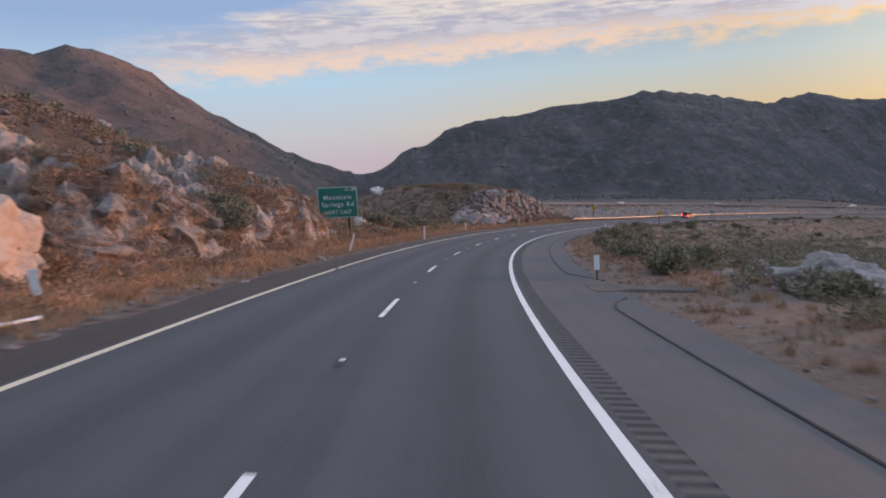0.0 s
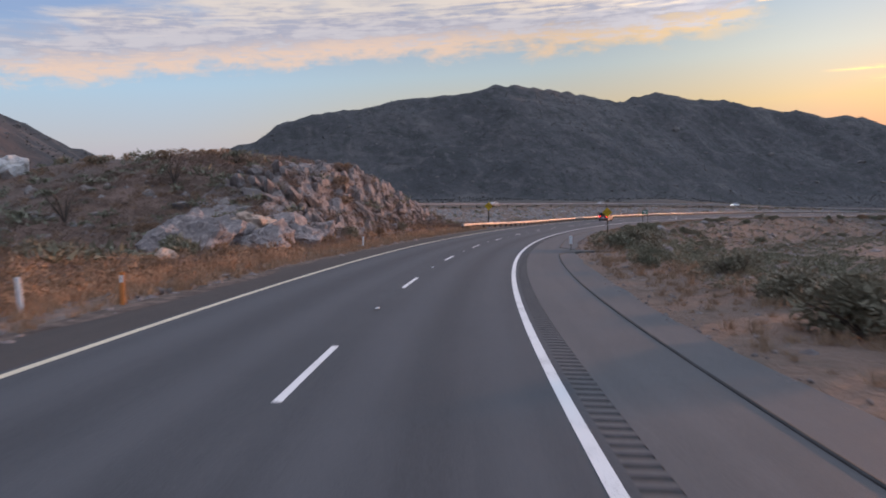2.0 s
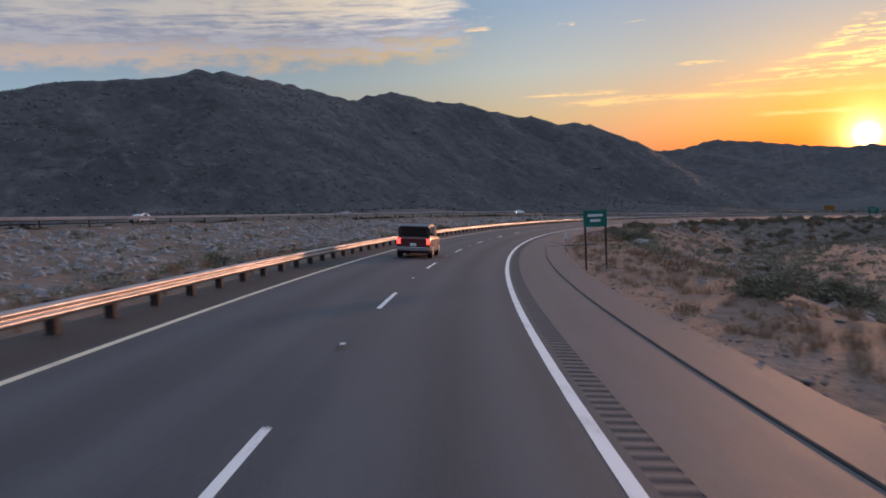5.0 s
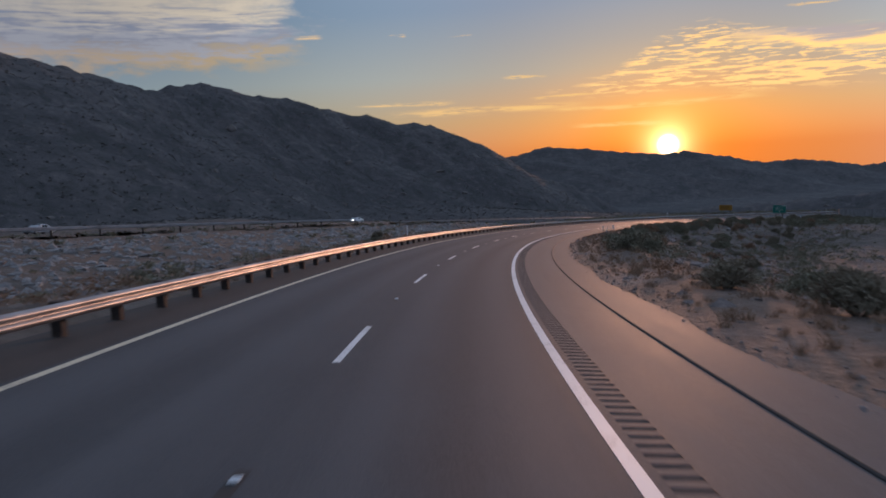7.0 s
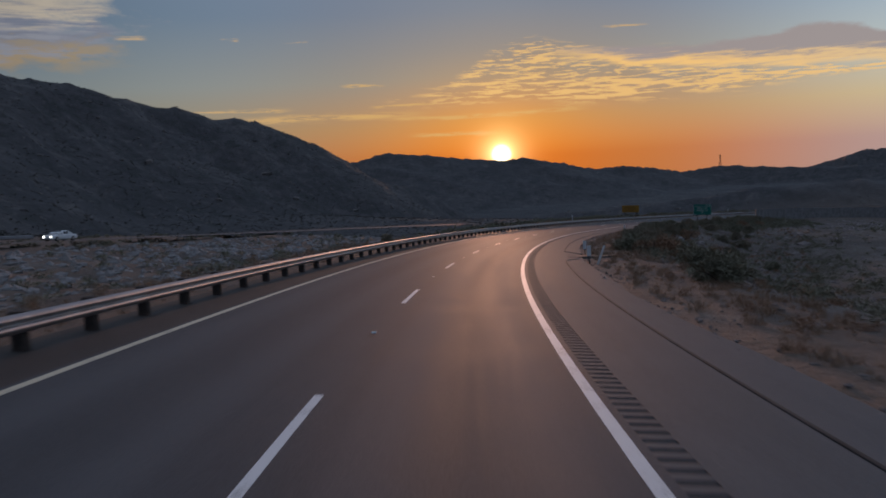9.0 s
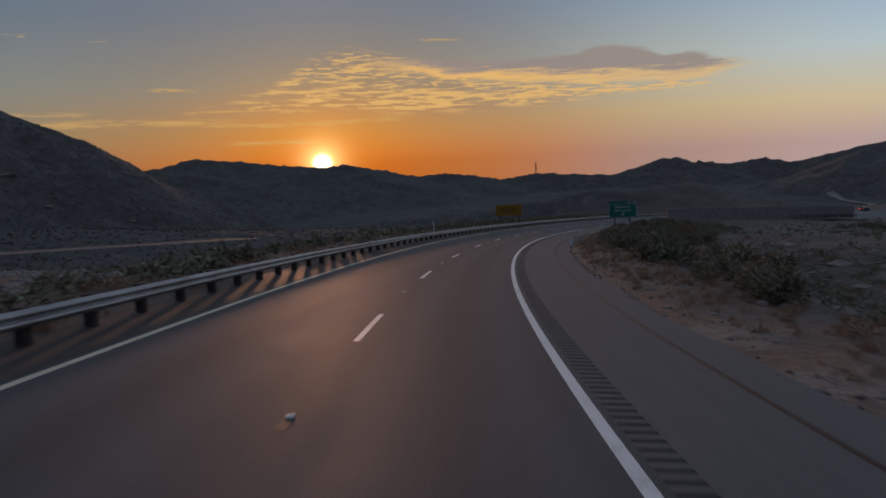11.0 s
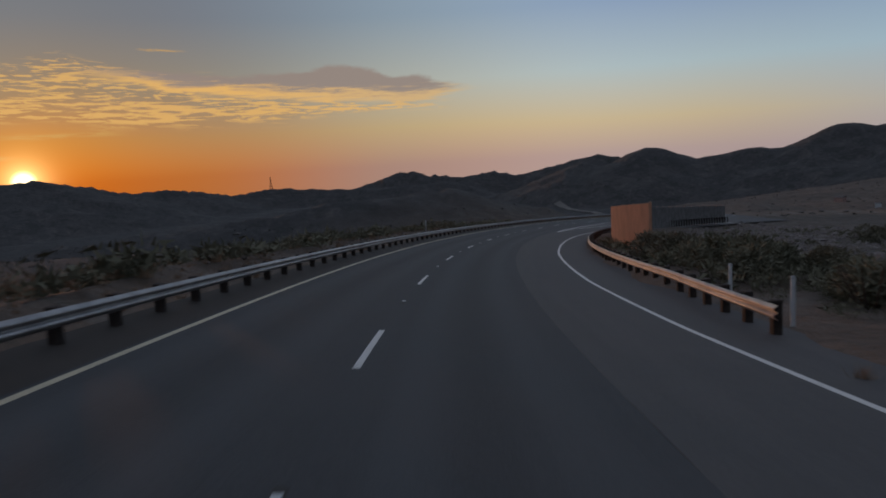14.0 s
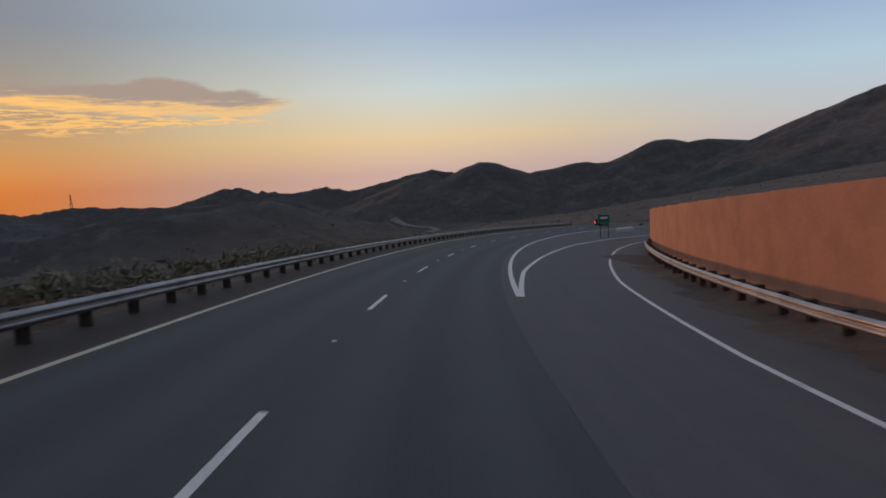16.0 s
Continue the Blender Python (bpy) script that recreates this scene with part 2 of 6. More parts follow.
def soil_material():
    m, nt, b = material("desert_soil", 0.95)
    co = node(nt, "ShaderNodeTexCoord").outputs["Object"]
    wide = noise_tex(nt, co, 0.022, 5, 0.6)
    mid = noise_tex(nt, co, 0.16, 6, 0.65)
    fine = noise_tex(nt, co, 1.6, 6, 0.7)
    grit = noise_tex(nt, co, 9.0, 3, 0.6)
    col = mix(nt, smooth(nt, wide, 0.38, 0.62), (0.165, 0.112, 0.084), (0.245, 0.165, 0.122))
    col = mix(nt, smooth(nt, mid, 0.50, 0.66), col, (0.235, 0.205, 0.185))
    col = mix(nt, calc(nt, "MULTIPLY", smooth(nt, fine, 0.52, 0.62), 0.75), col, (0.085, 0.075, 0.055))
    col = mix(nt, calc(nt, "MULTIPLY", smooth(nt, fine, 0.42, 0.33), 0.5), col, (0.27, 0.205, 0.16))
    col = mix(nt, smooth(nt, grit, 0.45, 0.70, 0.0, 0.55), col, (0.095, 0.078, 0.062))
    cover = node(nt, "ShaderNodeAttribute")
    cover.attribute_name = "cover"
    cov = calc(nt, "MULTIPLY", cover.outputs["Fac"], smooth(nt, calc(nt, "ADD", mid, calc(nt, "MULTIPLY", fine, 0.5)), 0.55, 0.85, 1.0, 0.55))
    col = mix(nt, cov, col, mix(nt, wide, (0.078, 0.066, 0.058), (0.066, 0.058, 0.050)))
    rust = node(nt, "ShaderNodeAttribute")
    rust.attribute_name = "rust"
    col = mix(nt, calc(nt, "MULTIPLY", rust.outputs["Fac"], smooth(nt, mid, 0.36, 0.60, 0.25, 0.9)), col, (0.175, 0.105, 0.078))
    # weathered granite of the mountains: broad dark and pale areas, bare faces, thin scrub;
    # its colours are darkened to carry the backlit shade of the slopes
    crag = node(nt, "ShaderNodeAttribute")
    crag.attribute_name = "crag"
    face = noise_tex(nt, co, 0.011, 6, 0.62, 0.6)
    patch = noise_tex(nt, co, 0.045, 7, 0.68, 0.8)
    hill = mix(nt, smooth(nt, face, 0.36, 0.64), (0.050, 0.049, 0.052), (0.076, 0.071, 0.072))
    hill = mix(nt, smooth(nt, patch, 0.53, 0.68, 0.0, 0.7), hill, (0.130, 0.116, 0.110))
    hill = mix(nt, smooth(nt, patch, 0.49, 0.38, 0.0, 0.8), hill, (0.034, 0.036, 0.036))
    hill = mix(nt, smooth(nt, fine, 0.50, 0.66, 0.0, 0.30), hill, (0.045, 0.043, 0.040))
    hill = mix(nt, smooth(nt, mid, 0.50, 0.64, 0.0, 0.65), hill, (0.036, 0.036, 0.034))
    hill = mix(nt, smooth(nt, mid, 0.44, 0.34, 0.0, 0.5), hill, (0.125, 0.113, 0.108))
    warm_side = node(nt, "ShaderNodeAttribute")
    warm_side.attribute_name = "red_hill"
    red = mix(nt, smooth(nt, patch, 0.40, 0.60), (0.070, 0.058, 0.055), (0.150, 0.094, 0.076))
    hill = mix(nt, warm_side.outputs["Fac"], hill, red)
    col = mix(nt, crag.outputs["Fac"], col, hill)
    nt.links.new(col, b.inputs["Base Color"])
    h = calc(nt, "ADD", calc(nt, "MULTIPLY", fine, 0.8), calc(nt, "ADD", calc(nt, "MULTIPLY", grit, 0.15), calc(nt, "MULTIPLY", mid, 3.0)))
    bp = node(nt, "ShaderNodeBump", Strength=0.8, Distance=0.35, Height=h)
    nt.links.new(bp.outputs[0], b.inputs["Normal"])
    return m


def rock_material(name, a, b_, stain):
    m, nt, b = material(name, 0.88)
    co = node(nt, "ShaderNodeTexCoord").outputs["Object"]
    info = node(nt, "ShaderNodeNewGeometry").outputs["Random Per Island"]
    n1 = noise_tex(nt, co, 0.35, 6, 0.65)
    n2 = noise_tex(nt, co, 2.6, 6, 0.7)
    n3 = noise_tex(nt, co, 22.0, 3, 0.6)
    col = mix(nt, smooth(nt, n1, 0.38, 0.62), a, b_)
    col = mix(nt, smooth(nt, n2, 0.48, 0.66), col, stain)
    col = mix(nt, calc(nt, "MULTIPLY", smooth(nt, n2, 0.42, 0.30), 0.7), col, (0.09, 0.08, 0.075))
    col = mix(nt, smooth(nt, info, 0.0, 1.0, 0.0, 0.45), col, (0.12, 0.10, 0.09))
    col = mix(nt, smooth(nt, n3, 0.3, 0.7, 0.0, 0.16), col, (0.38, 0.34, 0.31))
    nt.links.new(col, b.inputs["Base Color"])
    h = calc(nt, "ADD", n2, calc(nt, "MULTIPLY", n3, 0.12))
    bp = node(nt, "ShaderNodeBump", Strength=0.9, Distance=0.14, Height=h)
    nt.links.new(bp.outputs[0], b.inputs["Normal"])
    return m


def asphalt_material(name, base, light, tracks=True):
    m, nt, b = material(name, 0.72)
    b.inputs["Specular IOR Level"].default_value = 0.14
    co = node(nt, "ShaderNodeTexCoord").outputs["Object"]
    uv = node(nt, "ShaderNodeUVMap").outputs[0]
    suv = node(nt, "ShaderNodeSeparateXYZ", Vector=uv)
    d = suv.outputs[1]
    grain = noise_tex(nt, co, 55.0, 3, 0.7)
    blotch = noise_tex(nt, co, 0.5, 5, 0.6)
    long_ = noise_tex(nt, node(nt, "ShaderNodeCombineXYZ", X=calc(nt, "MULTIPLY", suv.outputs[0], 0.03), Y=d).outputs[0], 1.8, 5, 0.6)
    f = calc(nt, "ADD", calc(nt, "MULTIPLY", long_, 0.6), calc(nt, "MULTIPLY", blotch, 0.4))
    col = mix(nt, smooth(nt, f, 0.36, 0.64), base, light)
    if tracks:
        for c in (-5.0, -3.1, -0.95, 0.95):
            w = calc(nt, "ABSOLUTE", calc(nt, "SUBTRACT", d, c))
            col = mix(nt, smooth(nt, w, 0.55, 0.1, 0.0, 0.30), col, tuple(x * 1.5 for x in light))
        for c in (-4.05, 0.0):
            w = calc(nt, "ABSOLUTE", calc(nt, "SUBTRACT", d, c))
            col = mix(nt, smooth(nt, w, 0.45, 0.1, 0.0, 0.35), col, tuple(x * 0.6 for x in base))
    col = mix(nt, smooth(nt, grain, 0.35, 0.7, 0.0, 0.45), col, tuple(x * 2.0 for x in light))
    nt.links.new(col, b.inputs["Base Color"])
    nt.links.new(smooth(nt, f, 0.3, 0.7, 0.70, 0.78), b.inputs["Roughness"])
    bp = node(nt, "ShaderNodeBump", Strength=0.5, Distance=0.006, Height=grain)
    nt.links.new(bp.outputs[0], b.inputs["Normal"])
    return m


def leaf_material(name, a, b_, dry):
    m, nt, b = material(name, 0.85)
    rnd = node(nt, "ShaderNodeNewGeometry").outputs["Random Per Island"]
    orn = node(nt, "ShaderNodeObjectInfo").outputs["Random"]
    co = node(nt, "ShaderNodeTexCoord").outputs["Object"]
    col = mix(nt, rnd, a, b_)
    col = mix(nt, calc(nt, "MULTIPLY", smooth(nt, calc(nt, "ADD", orn, noise_tex(nt, co, 0.6, 3)), 0.7, 1.5), 0.7), col, dry)
    nt.links.new(col, b.inputs["Base Color"])
    return m


def line_paint(name, col, worn):
    m, nt, b = material(name, 0.6)
    co = node(nt, "ShaderNodeTexCoord").outputs["Object"]
    w = calc(nt, "ADD", calc(nt, "MULTIPLY", noise_tex(nt, co, 26.0, 4, 0.7), 0.55), calc(nt, "MULTIPLY", noise_tex(nt, co, 1.2, 4), 0.45))
    nt.links.new(mix(nt, smooth(nt, w, 0.52, 0.66), col, worn), b.inputs["Base Color"])
    return m


SOIL = soil_material()
ROCK = rock_material("granite", (0.150, 0.128, 0.127), (0.225, 0.185, 0.177), (0.36, 0.30, 0.28))
ROCK_GREY = rock_material("grey_granite", (0.25, 0.24, 0.24), (0.33, 0.31, 0.30), (0.20, 0.17, 0.15))
ASPHALT = asphalt_material("asphalt", (0.050, 0.053, 0.058), (0.070, 0.073, 0.079))
SHOULDER = asphalt_material("shoulder_asphalt", (0.073, 0.072, 0.074), (0.099, 0.096, 0.098), False)
TAR = plain("tar", (0.022, 0.021, 0.022), 0.7, vary=0.2, scale=2.0)
DARK_ASPHALT = plain("old_asphalt", (0.036, 0.034, 0.034), 0.85, vary=0.25, scale=1.5, bump=0.01)
WHITE_PAINT = line_paint("white_line_paint", (0.72, 0.71, 0.70), (0.36, 0.35, 0.34))
CREAM_PAINT = line_paint("cream_line_paint", (0.62, 0.55, 0.40), (0.30, 0.27, 0.22))
GALV = plain("galvanised_steel", (0.35, 0.34, 0.345), 0.45, 0.75, 0.18, 1.2)
FAR_STEEL = plain("dull_galvanised_steel", (0.27, 0.27, 0.28), 0.75, 0.2, 0.15, 0.5)
POST_WOOD = plain("dark_post_wood", (0.055, 0.040, 0.033), 0.9, vary=0.3, scale=5.0, bump=0.01)
SIGN_GREEN = plain("sign_green", (0.008, 0.15, 0.115), 0.45, vary=0.08, scale=1.0)
SIGN_WHITE = plain("sign_white", (0.78, 0.80, 0.80), 0.45, vary=0.04, scale=2.0)
LEGEND = plain("sign_legend", (0.56, 0.60, 0.58), 0.5, vary=0.08, scale=2.0)
SIGN_YELLOW = plain("sign_yellow", (0.62, 0.40, 0.012), 0.5, vary=0.08, scale=2.0)
SIGN_AMBER = plain("sign_amber", (0.30, 0.155, 0.012), 0.5, vary=0.1, scale=1.0)
SIGN_BLACK = plain("sign_black", (0.02, 0.02, 0.02), 0.6)
PADDLE = plain("white_plastic", (0.70, 0.72, 0.74), 0.5, vary=0.08, scale=6.0)
ORANGE = plain("orange_plastic", (0.60, 0.22, 0.06), 0.55, vary=0.1, scale=6.0)
RUST_PANEL = plain("rust_orange_panel", (0.72, 0.385, 0.25), 0.8, 0.0, 0.07, 0.7, 0.003)
SCRUB = leaf_material("scrub_leaf", (0.140, 0.134, 0.088), (0.215, 0.205, 0.140), (0.215, 0.175, 0.125))
# hill scrub is darkened below the roadside scrub, as on shaded slopes
HILL_SCRUB = leaf_material("hill_scrub_leaf", (0.055, 0.054, 0.048), (0.080, 0.076, 0.068), (0.085, 0.075, 0.065))
BROWN_SCRUB = leaf_material("dry_scrub_leaf", (0.19, 0.115, 0.072), (0.30, 0.185, 0.11), (0.24, 0.155, 0.095))
GRASS = leaf_material("dry_grass", (0.23, 0.155, 0.098), (0.35, 0.235, 0.152), (0.21, 0.14, 0.096))
TWIG = plain("twig_bark", (0.10, 0.075, 0.058), 0.9, vary=0.2)


# ---------------------------------------------------------------- the line of the road
BEND = (0.0146840, -0.2390904, 1.3634656, -3.2662289, -14.7374565, 0.0441717)   # heading in degrees over s / 100 m
SWAY = (0.05, 0.2, -0.03, -0.44, 0.22, 0.25, 0.05, -0.29, -0.64, -0.43, -0.24, 0.68, 0.86, 0.72, 0.42, 0.1)   # added, every 54 m from -30
SLOPE = (-0.0843, -0.0837, -0.0806, -0.0874, -0.0828, -0.0735, -0.0769)   # every 135 m from -30
BANK = -0.0788


def heading(s):
    s = np.asarray(s, float)
    c = np.clip(s, 0, 606)
    sway = np.interp(s, -30 + 54 * np.arange(len(SWAY)), SWAY)
    return np.polyval(BEND, c / 100) + np.polyval(np.polyder(BEND), c / 100) * (s - c) / 100 + sway


ROAD_S = np.arange(-150, 900.01, 1.0)
_h = np.radians(heading(ROAD_S))
ROAD_X, ROAD_Y = np.cumsum(-np.sin(_h)), np.cumsum(np.cos(_h))
_i0 = int(np.argmin(abs(ROAD_S)))
ROAD_X, ROAD_Y = ROAD_X - ROAD_X[_i0], ROAD_Y - ROAD_Y[_i0]
ROAD_Z = np.cumsum(np.interp(ROAD_S, -30 + 135 * np.arange(len(SLOPE)), SLOPE))
ROAD_Z = ROAD_Z - ROAD_Z[_i0]


def zline(s):
    """Height of the carriageway along the camera's lane."""
    return np.interp(s, ROAD_S, ROAD_Z)



def plan(s, d):
    """Plan coordinates of the point d metres right of the camera's lane at s metres along."""
    h = np.radians(heading(s))
    return np.interp(s, ROAD_S, ROAD_X) + np.cos(h) * d, np.interp(s, ROAD_S, ROAD_Y) + np.sin(h) * d


def on_road(s, d, up=0.0):
    x, y = plan(s, d)
    return float(x), float(y), float(zline(s) + BANK * d + up)


# ---------------------------------------------------------------- noise on arrays
_tab = np.random.RandomState(7).rand(256, 256)


def vnoise(x, y):
    xi, yi = np.floor(x).astype(int), np.floor(y).astype(int)
    fx, fy = x - xi, y - yi
    fx, fy = fx * fx * (3 - 2 * fx), fy * fy * (3 - 2 * fy)
    a, b = _tab[xi % 256, yi % 256], _tab[(xi + 1) % 256, yi % 256]
    c, d = _tab[xi % 256, (yi + 1) % 256], _tab[(xi + 1) % 256, (yi + 1) % 256]
    return (a * (1 - fx) + b * fx) * (1 - fy) + (c * (1 - fx) + d * fx) * fy


def fbm(x, y, octaves=4, ridged=False):
    total, amp, norm = 0.0, 1.0, 0.0
    for k in range(octaves):
        n = vnoise(x * 2 ** k + 17.3 * k, y * 2 ** k + 9.1 * k)
        total, norm = total + amp * ((1 - abs(2 * n - 1)) if ridged else n), norm + amp
        amp *= 0.5
    return total / norm - 0.5


def cells(x, y):
    """Distance to the nearest seed of a cell pattern, and the cell's three random numbers."""
    xi, yi = np.floor(x).astype(int), np.floor(y).astype(int)
    best, r1, r2, r3 = np.full(np.shape(x), 9.0), np.zeros(np.shape(x)), np.zeros(np.shape(x)), np.zeros(np.shape(x))
    for dx in (-1, 0, 1):
        for dy in (-1, 0, 1):
            cx, cy = xi + dx, yi + dy
            px, py = cx + _tab[cx % 256, cy % 256], cy + _tab[(cx + 91) % 256, (cy + 37) % 256]
            q = np.hypot(px - x, py - y)
            m = q < best
            best = np.where(m, q, best)
            r1 = np.where(m, _tab[(cx + 13) % 256, (cy + 5) % 256], r1)
            r2 = np.where(m, px - x, r2)
            r3 = np.where(m, py - y, r3)
    return best, r1, r2, r3


def step(v, a, b):
    t = np.clip((v - a) / (b - a), 0, 1)
    return t * t * (3 - 2 * t)


# ---------------------------------------------------------------- shape of the land
def ridge(points):
    return np.array(points, float)


DARK_RIDGE = ridge([(-109, 686, -6), (-62, 680, -3), (-23, 671, 16), (12, 662, 35), (47, 665, 41), (116, 671, 47), (154, 675, 51), (190, 678, 58),
                    (228, 693, 57), (274, 713, 54), (312, 730, 47), (341, 743, 46), (396, 767, 55), (455, 763, 43), (482, 758, 40), (517, 752, 26),
                    (550, 746, 27), (616, 733, 21), (636, 722, 4), (662, 704, -9), (684, 690, -22), (709, 674, -38), (760, 640, -66)])
LEFT_HILL = ridge([(-420, 250, 92), (-300, 350, 84), (-247, 419, 82), (-236, 435, 81), (-224, 452, 88), (-202, 485, 78), (-178, 519, 61), (-151, 559, 37), (-121, 602, 14), (-90, 647, -1), (-63, 685, -8)])
SUN_RIDGE = ridge([(1200, 2100, 3), (1500, 1900, -7), (1732, 1500, -19), (1791, 1398, 6), (1854, 1289, -9), (1931, 1155, -33), (2013, 1057, -31), (2120, 952, -65),
                   (2280, 794, -83), (2349, 727, -101), (2446, 631, -87), (2430, 413, -101), (2421, 345, -102), (2400, 100, -100)])
RIGHT_RIDGE = ridge([(2044, 96, -139), (1943, -54, -94), (1894, -130, -52), (1870, -166, -68), (1822, -253, -30), (1782, -333, -62), (1735, -427, -46), (1687, -520, -46),
                     (1660, -576, -8), (1638, -621, -19), (1612, -667, -8), (1551, -720, -25), (1490, -770, -3), (1434, -814, 37), (1394, -845, 58), (1212, -992, 117), (892, -1088, 149)])
BLUE_RIDGE = ridge([(2725, 495, -139), (2674, 254, -62), (2576, 58, -90), (2531, -34, -72), (2487, -119, -88), (2391, -315, -41), (2340, -450, -69)])
MID_HILL = ridge([(640, 560, -82), (700, 500, -74), (765, 404, -69), (781, 357, -63), (804, 281, -59), (812, 240, -74)])


def ridge_height(x, y, pts, fall, sharp=1.0):
    top = np.full(x.shape, -1e4)
    for a, b in zip(pts[:-1], pts[1:]):
        ux, uy = b[0] - a[0], b[1] - a[1]
        t = np.clip(((x - a[0]) * ux + (y - a[1]) * uy) / (ux * ux + uy * uy), 0, 1)
        q = np.hypot(x - a[0] - t * ux, y - a[1] - t * uy)
        top = np.maximum(top, a[2] + t * (b[2] - a[2]) - fall * q ** sharp)
    return top


def along(x, y):
    """s and d of plan points, and the road's height there, smoothed over the neighbourhood."""
    S, D, Z = np.empty(x.shape), np.empty(x.shape), np.empty(x.shape)
    rs, rx, ry = ROAD_S[::3], ROAD_X[::3], ROAD_Y[::3]
    for k in range(0, len(x), 6000):
        sl = slice(k, k + 6000)
        q = (x[sl, None] - rx) ** 2 + (y[sl, None] - ry) ** 2
        i = q.argmin(1)
        h = np.radians(heading(rs[i]))
        ex, ey = x[sl] - rx[i], y[sl] - ry[i]
        S[sl] = rs[i] - np.sin(h) * ex + np.cos(h) * ey
        D[sl] = np.cos(h) * ex + np.sin(h) * ey
        w = 1 / (q[:, ::3] + 30.0) ** 2
        Z[sl] = (w * zline(rs[::3])).sum(1) / w.sum(1)
    near = step(np.abs(D), 90, 30)
    return S, D, near * zline(S) + (1 - near) * Z


def opposite(s):
    """Where the other carriageway runs: its d and its height over this road."""
    return -70 - 0.0009 * np.maximum(0, s - 430) ** 2, np.interp(s, [-100, 200, 245, 270, 315, 350, 410, 440, 510, 560], [4, 3.2, 2.8, 2.4, 1.7, 1.3, 0.5, -0.2, -2.0, -3.5])


def cut_envelope(s, d):
    """Rocky banks of the cutting on the outer side, metres over the road."""
    e = -d
    a = step(s, 18, 26) * step(s, 58, 46) * (2.5 + 0.9 * np.sin(s * 0.33)) * step(e, 10.6, 12.8)
    b = step(s, 109, 131) * step(s, 175, 142) * (0.70 + 0.30 * step(s, 118, 140)) * (6.9 * step(e, 10.2, 16.6) + 1.2 * step(e, 16, 25)) * step(e, 62, 34)
    return a + b


def rocky(s, d):
    """Where the banks are bare rock; before that and higher up the rise is brush."""
    return np.where(s < 85, 1.0, step(s, 117, 129) * (1 - step(-d, 16, 21) * step(s, 158, 140)))


def land(x, y, rough=True):
    s, d, z = along(x, y)
    e = -d
    zr = z + BANK * np.clip(d, -9.5, 6.0)
    g = zr.copy()
    # inner side: a bench, then down into the hollow
    drop = 6.0 * step(d, 8.5, 26) * (1 - 0.7 * step(s, 470, 540)) + 6 * step(d, 30, 140)
    g -= np.where(d > 0, drop, 0)
    # outer side: hill, hollow between the carriageways, then open country
    hill = step(s, 112, 60) * 0.40 * np.clip(e - 11, 0, 46) + step(s, 60, 112) * step(s, 172, 150) * 0.05 * np.clip(e - 10, 0, 40)
    od, oz = opposite(s)
    gully = step(s, 158, 182) * step(s, 560, 470)
    u = np.clip((e - 30) / np.maximum(-od - 6 - 30, 1), 0, 1)
    between = -4.5 * step(e, 10.5, 24) * (1 - u) + oz * u
    between = np.where(e > -od - 6, oz, between)
    fall = -step(s, 470, 560) * (0.22 * np.clip(e - 10.5, 0, 60) + 0.05 * np.clip(e - 70, 0, 300))
    g += np.where(d < 0, hill + gully * between + fall, 0)
    g += np.where(d < 0, 0.86 * cut_envelope(s, d), 0)
    # low bank added behind the lower guard rail to keep grazing sun off the road
    g += step(s, 430, 470) * step(s, 640, 600) * 0.5 * step(e, 7.8, 9.2) * step(e, 14, 10.5)
    # far level
    far = step(np.minimum(np.abs(d), np.hypot(x - 250, y - 120) * 0 + np.abs(d)), 160, 420)
    level = -28 - 112 * step(x + 0.35 * y, 600, 1150) - 500 * step(np.hypot(x, y), 3000, 4500)
    g = g * (1 - far) + level * far
    if rough:
        off = step(np.maximum(d - 5.2, e - 8.3), 0.0, 5.0)
        g += off * (0.9 * fbm(x / 9, y / 9, 4) + 0.35 * fbm(x / 2.3, y / 2.3, 2))
        g += step(np.abs(d), 30, 120) * 5 * fbm(x / 60, y / 60, 4)
    rise = np.full(x.shape, -1e4)
    crest = np.full(x.shape, -1e4)
    for pts, k, sh in ((DARK_RIDGE, 0.72, 0.97), (LEFT_HILL, 0.86, 0.97), (SUN_RIDGE, 0.42, 0.95), (RIGHT_RIDGE, 0.52, 0.95), (BLUE_RIDGE, 0.5, 0.95), (MID_HILL, 0.35, 0.95)):
        rh = ridge_height(x, y, pts, k, sh)
        crest = np.where(rh > rise, ridge_height(x, y, pts, 0.0), crest)
        rise = np.maximum(rise, rh)
    top_gap = crest - rise
    over = np.clip(rise - g, 0, None)
    rise = rise + 0.46 * np.clip(over - 3, 0, 40) * (fbm(x / 85, y / 85, 5, True) - 0.12) * step(top_gap, 2, 30) + np.clip(over, 0, 6) * 0.9 * fbm(x / 18, y / 18, 3)
    rise = rise + step(np.hypot(x, y), 1000, 1300) * 8 * fbm(x / 70, y / 70, 4)
    rise = rise + step(x, 540, 620) * step(x, 1100, 950) * np.clip(over, 0, 8) * 0.55 * fbm(x / 26 + 3, y / 26, 4, True)
    return np.where(over > 0, np.maximum(g, g + np.clip(rise - g, 0, None)), g), s, d


def ground_at(x, y):
    """Height of the land under single points."""
    return land(np.atleast_1d(np.asarray(x, float)), np.atleast_1d(np.asarray(y, float)))[0]


